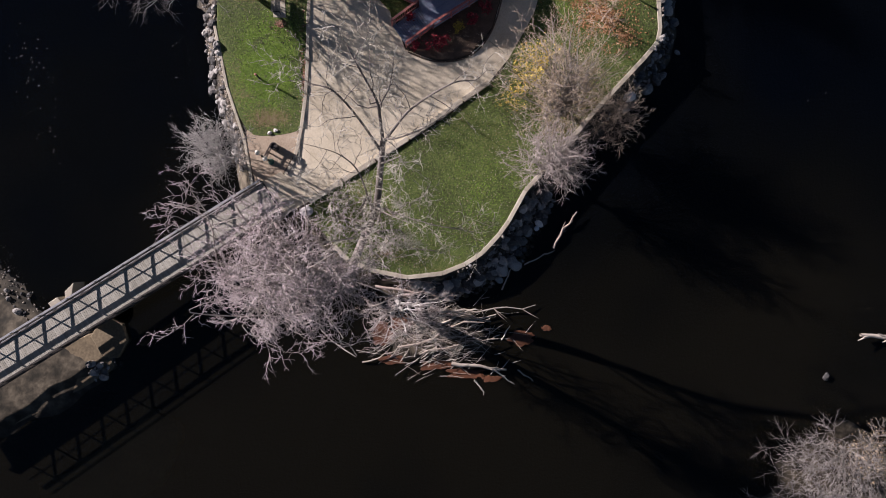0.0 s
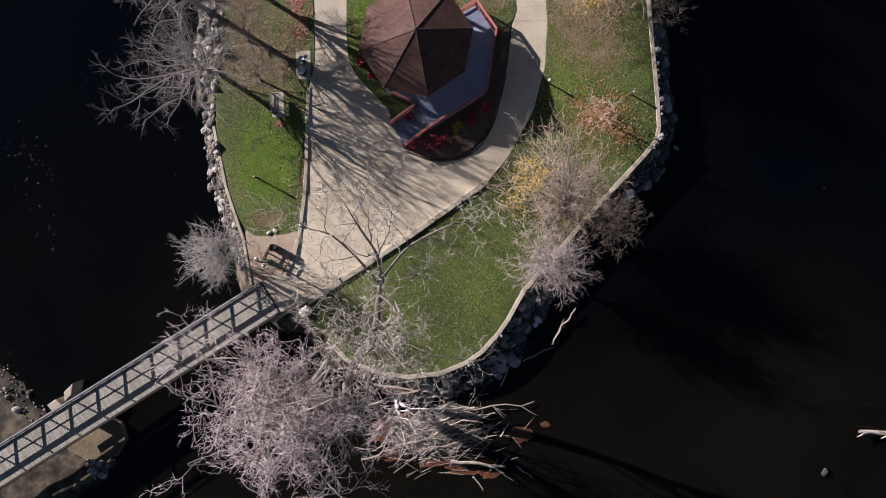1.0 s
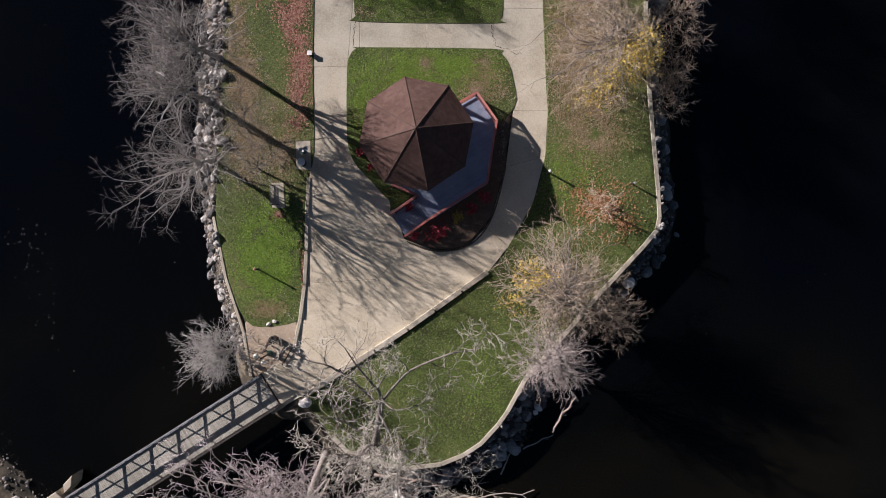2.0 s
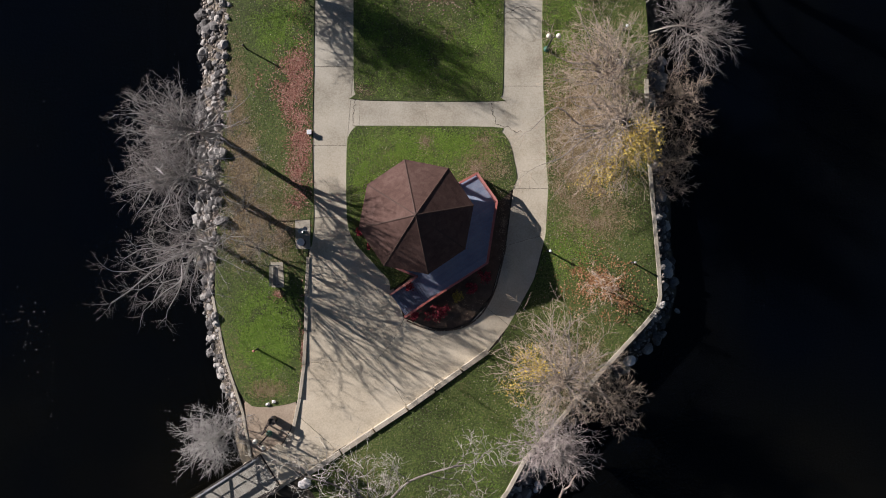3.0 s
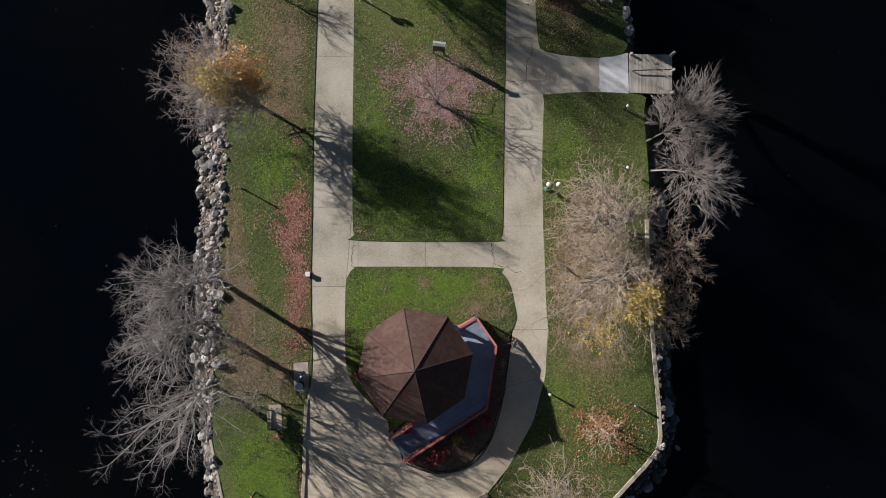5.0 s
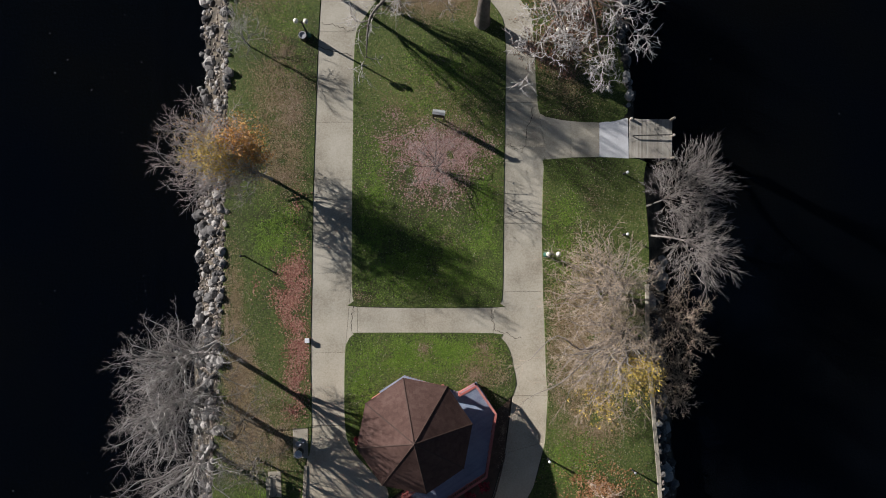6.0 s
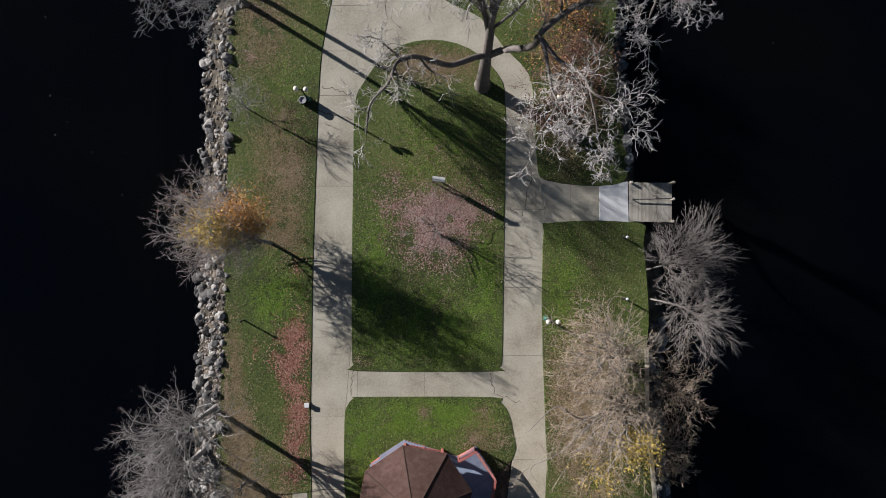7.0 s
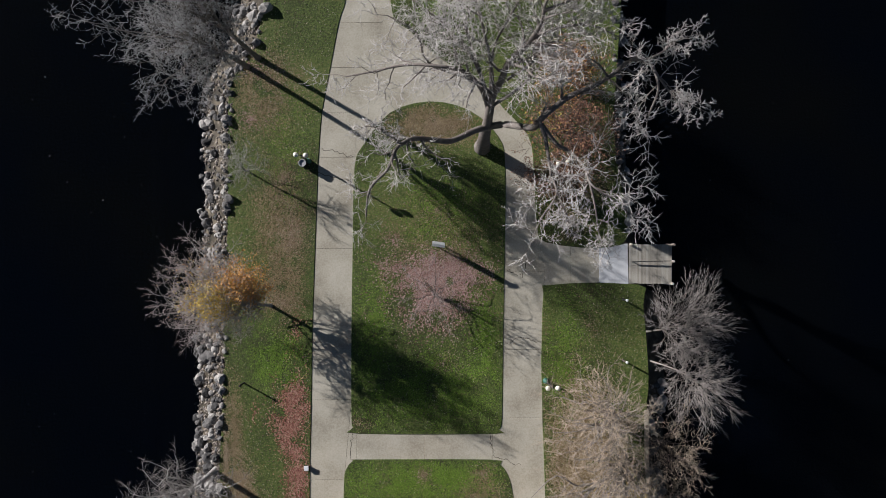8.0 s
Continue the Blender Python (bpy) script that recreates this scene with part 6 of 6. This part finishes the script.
def riprap(label, line, low_line, count, extra, size, seed, name="riprap"):
    """Boulders strewn between two lines, with small stones in the gaps."""
    rng = np.random.default_rng(seed)
    ob = thing(name, (0, 0, 0), label, "rocks", kind="structure")
    a, b = np.array(line), np.array(low_line)
    cum = np.concatenate([[0], np.cumsum(np.hypot(*np.diff(a, axis=0).T))])

    def strew(n):
        s = rng.uniform(0, cum[-1], n)
        w = rng.uniform(0, 1, n)
        p = np.stack([np.interp(s, cum, a[:, 0]), np.interp(s, cum, a[:, 1])], 1)
        q = np.stack([np.interp(s, cum, b[:, 0]), np.interp(s, cum, b[:, 1])], 1)
        p = p + (q - p) * w[:, None]
        return p, np.maximum(land(p[:, 0], p[:, 1]), WATER - 0.25)

    p, z = strew(count)
    for i in range(count):
        r = size * float(np.clip(rng.lognormal(-0.16, 0.46), 0.4, 2.1))
        o = new("rock", ROCKS[int(rng.integers(0, len(ROCKS)))])
        o.parent = ob
        o.matrix_basis = pose(p[i, 0], p[i, 1], z[i] + r * 0.30, rng.uniform(-20, 20), rng.uniform(-20, 20), rng.uniform(0, 360)) @ Matrix.Diagonal((r, r, r, 1))
    # small stones, joined
    unit = np.array([v.co for v in rock_mesh(31, 0.7, 1).vertices])
    tri = np.array([list(f.vertices) + [f.vertices[2]] for f in rock_mesh(31, 0.7, 1).polygons])
    p, z = strew(extra)
    r = size * rng.uniform(0.15, 0.55, extra)
    ang = rng.uniform(0, 6.28, extra)
    c, s = np.cos(ang)[:, None], np.sin(ang)[:, None]
    v = np.stack([(unit[None, :, 0] * c - unit[None, :, 1] * s) * r[:, None] + p[:, :1], (unit[None, :, 0] * s + unit[None, :, 1] * c) * r[:, None] + p[:, 1:], unit[None, :, 2] * r[:, None] + (z + r * 0.3)[:, None]], 2)
    f = [tuple(t[:3]) for t in tri]
    me = bpy.data.meshes.new("rubble")
    n = len(unit)
    me.from_pydata(v.reshape(-1, 3).tolist(), [], [tuple(int(j) + i * n for j in t) for i in range(extra) for t in f])
    tagged(part("rubble", me, "rubble", ob), "small broken stones between the boulders", kind="stuff")
    return ob


riprap("bank of pale grey boulders along the western shore", [(-18.2, 24.0), (-18.0, 31.6), (-17.7, 38.5), (-17.6, 45.5)], [(-20.6, 24.0), (-20.5, 31.6), (-20.9, 38.5), (-20.5, 45.5)], 299, 1700, 0.25, 1)
riprap("bank of pale grey boulders along the north-western shore", [(-17.6, 45.5), (-17.3, 51.0), (-17.3, 58.0), (-17.1, 62.8), (-15.2, 65.6), (-14.2, 70.0), (-13.4, 78.0)],
       [(-20.5, 45.5), (-20.3, 51.0), (-20.5, 58.0), (-20.0, 62.8), (-18.2, 67.0), (-17.6, 70.0), (-16.4, 78.0)], 299, 1200, 0.25, 2)
riprap("low bank of small stones by the bridge", [(-16.2, 6.5), (-16.8, 9.0), (-18.1, 13.2), (-19.0, 18.2), (-18.4, 24.0)], [(-17.2, 6.5), (-18.1, 9.0), (-19.9, 13.2), (-20.4, 18.2), (-20.6, 24.0)], 200, 1100, 0.19, 3)
riprap("dark bank of shaded stones round the point", [(7.5, 5.4), (5.3, 1.9), (3.0, -0.9), (-0.4, -2.6), (-3.3, -2.9)], [(9.2, 4.0), (7.3, -0.2), (4.6, -3.0), (0.5, -4.6), (-3.3, -4.8)], 299, 900, 0.26, 4)
riprap("shaded stones at the foot of the sea wall", [(12.9, 11.3), (16.7, 15.2), (18.1, 18.0), (17.9, 20.3), (17.5, 25.9), (17.1, 31.5), (17.3, 38.0)], [(14.0, 10.2), (18.0, 14.0), (19.6, 18.0), (19.4, 20.3), (18.9, 25.9), (18.4, 31.5), (18.6, 38.0)], 200, 500, 0.28, 5)
riprap("scattered stones along the north-eastern shore", [(15.2, 50.6), (14.9, 54.5), (14.3, 60.0), (14.1, 72.0)], [(16.3, 50.6), (16.2, 54.5), (15.8, 60.0), (15.6, 72.0)], 90, 250, 0.26, 6)
riprap("scattered stones on the far silty bank", [(-45.0, 9.0), (-36.8, 0.2), (-34.6, -3.4), (-31.4, -5.6)], [(-47.0, 4.0), (-38.4, -1.8), (-36.4, -4.6), (-33.6, -7.2)], 70, 400, 0.15, 7)

riprap("heap of small pale stones by the bridge pier", [(-30.2, -9.6), (-28.0, -8.6)], [(-29.4, -11.0), (-27.0, -10.0)], 40, 60, 0.16, 8)


def boulder(label, x, y, z, r, seed, material="white_rock"):
    me = rock_mesh(seed, 0.75)
    ob = part("boulder", me, material)
    ob.matrix_basis = pose(x, y, z, 0, 0, seed * 40) @ Matrix.Diagonal((r, r, r, 1))
    tagged(ob, label, "boulder", "pale boulders")


boulder("white boulder beside the bridge landing", -11.5, 3.05, 0.15, 0.48, 90)
boulder("white boulder below the sea wall", 15.35, 12.5, -0.6, 0.42, 91)
for k, (x, y) in enumerate([(7.6, 4.0), (7.9, 3.4), (7.8, 2.0), (7.6, 1.6), (7.8, 2.8), (19.0, 20.6), (19.8, 16.6), (18.4, 21.5), (18.5, 14.6), (10.9, 6.4), (16.6, 43.6), (-14.0, 9.6), (-14.5, 9.4), (32.3, -11.2)]):
    boulder("small grey boulder at the water line" if k != 11 and k != 12 else "small grey boulder on bare dirt", x, y, 0.12 if k in (11, 12) else WATER + 0.1, 0.15 if k in (11, 12) else 0.22 + 0.06 * (k % 3), 92 + k, "white_rock" if k in (0, 2, 3, 11, 12) else "rock")


# ---- fallen leaves and grass, too many to count ----
def litter(name, label, material, spots, size, seed, lift=0.11):
    """Leaves strewn in soft-edged patches: (x, y, reach x, reach y, how many)."""
    rng = np.random.default_rng(seed)
    at = []
    for x, y, rx, ry, n in spots:
        a, r = rng.uniform(0, 2 * np.pi, n), np.abs(rng.normal(0, 0.6, n))
        at.append(np.stack([x + rx * r * np.cos(a), y + ry * r * np.sin(a), np.full(n, lift)], 1))
    at = np.concatenate(at)
    keep = np.zeros(len(at), bool)
    for o in (*LAWNS.values(), BED):
        keep |= inside(o, at[:, 0], at[:, 1])
    clump = np.array([noise.noise(Vector((p[0] * 0.9, p[1] * 0.9, seed))) for p in at])
    keep &= clump + rng.uniform(-0.35, 0.55, len(at)) > 0
    tagged(part(name, cards(name, at[keep], size, rng, 0.25), material), label, "fallen leaves", kind="stuff")


litter("fallen_leaves_red", "drift of dull red fallen leaves beside the path", "litter_red",
       [(-12.0, 37.0, 1.5, 2.2, 3600), (-12.5, 34.8, 1.5, 2.4, 5200), (-11.8, 31.0, 1.0, 2.8, 4400), (-11.9, 28.0, 1.1, 2.4, 2600), (-15.3, 36.0, 0.9, 1.0, 160), (-11.9, 42.5, 1.0, 2.5, 300), (-12.2, 25.8, 1.2, 1.0, 350),
        (-11.7, 13.5, 0.35, 6.0, 500), (-13.7, 18.3, 0.7, 0.5, 140)], 0.098, 1)
litter("fallen_leaves_pink", "carpet of pinkish fallen leaves under the small tree", "litter_pink",
       [(-0.3, 47.2, 3.6, 1.9, 20000), (-0.6, 45.0, 3.8, 2.8, 9000), (2.4, 47.0, 1.6, 1.6, 600), (-4.6, 48.0, 2.0, 1.7, 700), (-4.0, 50.0, 1.6, 1.2, 300), (-15.6, 60.0, 2.2, 1.6, 500), (-15.4, 64.0, 2.0, 1.4, 400)], 0.09, 2)
litter("fallen_leaves_tan", "tan fallen leaves scattered on the lawns round the gazebo and the western path", "litter_tan",
       [(-1.6, 30.8, 1.1, 1.2, 1134), (4.8, 24.0, 0.6, 3.4, 900), (1.6, 17.4, 2.6, 1.6, 500), (2.4, 28.6, 1.9, 1.6, 1890), (3.2, 31.0, 1.2, 0.6, 540), (4.9, 28.5, 0.8, 2.2, 1134), (-6.8, 35.0, 1.0, 0.6, 702), (-12.3, 50.5, 2.0, 3.6, 7800), (-13.0, 55.0, 3.0, 6.0, 5400), (-0.6, 59.4, 4.2, 1.9, 7500), (-13.0, 45.0, 2.4, 3.0, 2430), (-0.5, 52.5, 6.0, 6.0, 2160)], 0.06, 3)
litter("fallen_leaves_tan", "tan fallen leaves scattered on the eastern lawn and the point", "litter_tan",
       [(11.5, 32.0, 3.4, 6.5, 39000), (12.5, 27.0, 3.4, 3.0, 7020), (9.5, 27.5, 1.6, 5.0, 1890), (12.5, 24.0, 4.2, 3.6, 2430), (11.0, 38.0, 2.6, 4.0, 2160), (12.0, 43.0, 4.0, 4.0, 1350), (-13.5, 64.0, 3.0, 5.0, 2430), (0.0, 40.0, 6.5, 6.0, 1350), (10.0, 12.0, 4.5, 4.0, 3510), (-14.0, 27.0, 3.6, 4.5, 2700), (-16.6, 29.0, 1.5, 5.5, 11340), (-15.6, 24.0, 2.0, 2.6, 12000)], 0.06, 13)
litter("fallen_leaves_tan", "tan fallen leaves scattered on the western lawn", "litter_tan",
       [(-13.4, 23.4, 1.5, 2.6, 6000), (-17.6, 33.0, 0.6, 8.0, 4050), (-5.0, -0.5, 4.0, 1.6, 1080), (-15.5, 22.0, 2.0, 3.0, 1620), (10.0, 53.5, 3.0, 3.0, 1890), (2.0, 2.0, 3.0, 4.0, 405)], 0.06, 23)
litter("fallen_leaves_orange", "orange fallen leaves under the sapling", "litter_orange", [(12.8, 19.0, 3.2, 2.8, 3400), (14.6, 17.4, 2.0, 1.4, 700), (11.2, 20.2, 1.2, 1.2, 300), (10.0, 60.0, 4.0, 5.0, 1800)], 0.12, 4)


def flecks():
    """Single tan leaves and pale stalks all over the lawns."""
    rng = np.random.default_rng(17)
    x, y = rng.uniform(-19, 18, 60000), rng.uniform(-3, 73, 60000)
    keep = np.zeros(len(x), bool)
    for o in LAWNS.values():
        keep |= inside(inset(o, 0.12), x, y)
    thick = np.array([noise.noise(Vector((a * 0.25, b * 0.25, 4.0))) for a, b in zip(x, y)])
    keep &= thick + rng.uniform(-0.5, 0.6, len(x)) > 0
    at = np.stack([x[keep], y[keep], np.full(int(keep.sum()), 0.115)], 1)
    tagged(part("fallen_leaves_single", cards("fallen_leaves_single", at, 0.05, rng, 0.3), "fleck"), "single tan leaves scattered over the grass", "fallen leaves", kind="stuff")


flecks()


def tufts(seed=7):
    """Short grass blades over all lawns."""
    rng = np.random.default_rng(seed)
    for lawn, o in LAWNS.items():
        xs, ys = [p[0] for p in o], [min(p[1], 73) for p in o]
        n = int((max(xs) - min(xs)) * (max(ys) - min(ys)) * 46)
        x, y = rng.uniform(min(xs), max(xs), n), rng.uniform(min(ys), max(ys), n)
        k = inside(inset(o, 0.1), x, y)
        x, y = x[k], y[k]
        n = len(x)
        a = rng.uniform(0, 6.28, n)
        w, h = rng.uniform(0.02, 0.04, n), rng.uniform(0.02, 0.055, n)
        lean = rng.normal(0, 0.05, (n, 2))
        z = np.full(n, 0.08)
        p = np.stack([x, y, z], 1)
        u = np.stack([np.cos(a) * w, np.sin(a) * w, 0 * w], 1)
        top = p + np.stack([lean[:, 0], lean[:, 1], h], 1)
        v = np.stack([p - u, p + u, top + u * 0.3, top - u * 0.3], 1).reshape(-1, 3)
        tagged(part("grass", quads("grass", v, np.arange(4 * n).reshape(-1, 4)), "blade"), "short autumn grass blades", "grass", kind="stuff")


tufts()


def patches(name, label, material, spots, seed, length=0.11):
    """Longer blades in soft-edged patches of a lawn: (x, y, reach x, reach y, how many)."""
    rng = np.random.default_rng(seed)
    at = np.concatenate([np.stack([x + rx * rng.normal(0, 0.5, n), y + ry * rng.normal(0, 0.5, n)], 1) for x, y, rx, ry, n in spots])
    keep = np.zeros(len(at), bool)
    for o in LAWNS.values():
        keep |= inside(inset(o, 0.1), at[:, 0], at[:, 1])
    clump = np.array([noise.noise(Vector((p[0] * 0.7, p[1] * 0.7, seed))) + 0.6 * noise.noise(Vector((p[0] * 2.2, p[1] * 2.2, seed))) for p in at])
    keep &= clump + rng.uniform(-0.3, 0.6, len(at)) > 0
    at = at[keep]
    n = len(at)
    a = rng.uniform(0, 6.28, n)
    w = np.stack([-np.sin(a), np.cos(a), 0 * a], 1) * rng.uniform(0.012, 0.028, n)[:, None]
    p = np.stack([at[:, 0], at[:, 1], np.full(n, 0.085)], 1)
    top = p + np.stack([np.cos(a), np.sin(a), rng.uniform(0.15, 0.5, n)], 1) * (length * rng.uniform(0.6, 1.3, n))[:, None]
    v = np.stack([p - w, p + w, top + w * 0.4, top - w * 0.4], 1).reshape(-1, 3)
    tagged(part(name, quads(name, v, np.arange(4 * n).reshape(-1, 4)), material), label, "grass", kind="stuff")


patches("straw_grass", "dry straw-coloured grass patches on the lawns", "straw",
        [(-16.4, 29.0, 1.4, 2.6, 9000), (-16.2, 24.6, 1.8, 3.2, 13000), (-16.9, 34.5, 0.7, 4.5, 4000), (-12.8, 23.0, 1.6, 3.0, 2500), (-13.6, 51.5, 2.6, 4.5, 8000), (-13.2, 46.5, 1.8, 3.0, 7000), (-0.8, 59.6, 3.6, 1.6, 12000),
         (-14.8, 62.0, 2.6, 4.0, 8000), (11.8, 31.5, 3.0, 6.0, 50000), (10.4, 12.0, 3.6, 4.0, 9000), (12.4, 24.5, 3.0, 2.0, 5000), (3.4, 29.4, 1.6, 2.0, 3500), (-14.6, 10.6, 1.6, 0.8, 2500), (10.5, 54.0, 3.0, 4.0, 7000), (0.0, 50.0, 5.0, 4.0, 6000)], 31)
patches("lush_grass", "bright green tufts of fresh grass", "lush",
        [(-14.6, 15.0, 2.4, 4.0, 36000), (-13.4, 40.0, 2.4, 3.0, 9000), (-1.0, 30.4, 7.0, 1.8, 22000), (-6.6, 27.5, 1.5, 3.0, 6000), (-1.0, 37.5, 6.5, 3.5, 22000), (3.4, 42.0, 1.6, 4.0, 6000), (-5.6, 42.5, 1.6, 6.0, 8000), (10.0, 40.0, 1.8, 5.0, 8000),
         (3.0, 4.0, 4.0, 5.0, 4000), (10.6, 22.0, 2.4, 2.6, 6000), (0.0, 52.5, 4.5, 3.6, 10000), (-12.6, 57.0, 2.0, 5.0, 5000), (0.8, 69.5, 3.0, 3.0, 6000)], 32, 0.08)


def specks():
    rng = np.random.default_rng(12)
    x = np.concatenate([rng.uniform(-36, -22, 50), rng.normal(-35.2, 0.9, 26), rng.normal(-33.4, 0.8, 12), rng.uniform(20, 36, 14)])
    y = np.concatenate([rng.uniform(5, 68, 50), rng.normal(15.6, 1.6, 26), rng.normal(12.0, 1.6, 12), rng.uniform(0, 66, 14)])
    # small pale diamonds strewn just above the water
    at = np.stack([x, y, np.full(len(x), WATER + 0.012)], 1)
    tagged(part("floating_leaves", cards("floating_leaves", at, 0.07, rng, 0.03), "floating"), "few pale leaves afloat on the dark water", "floating leaves", kind="stuff")


specks()
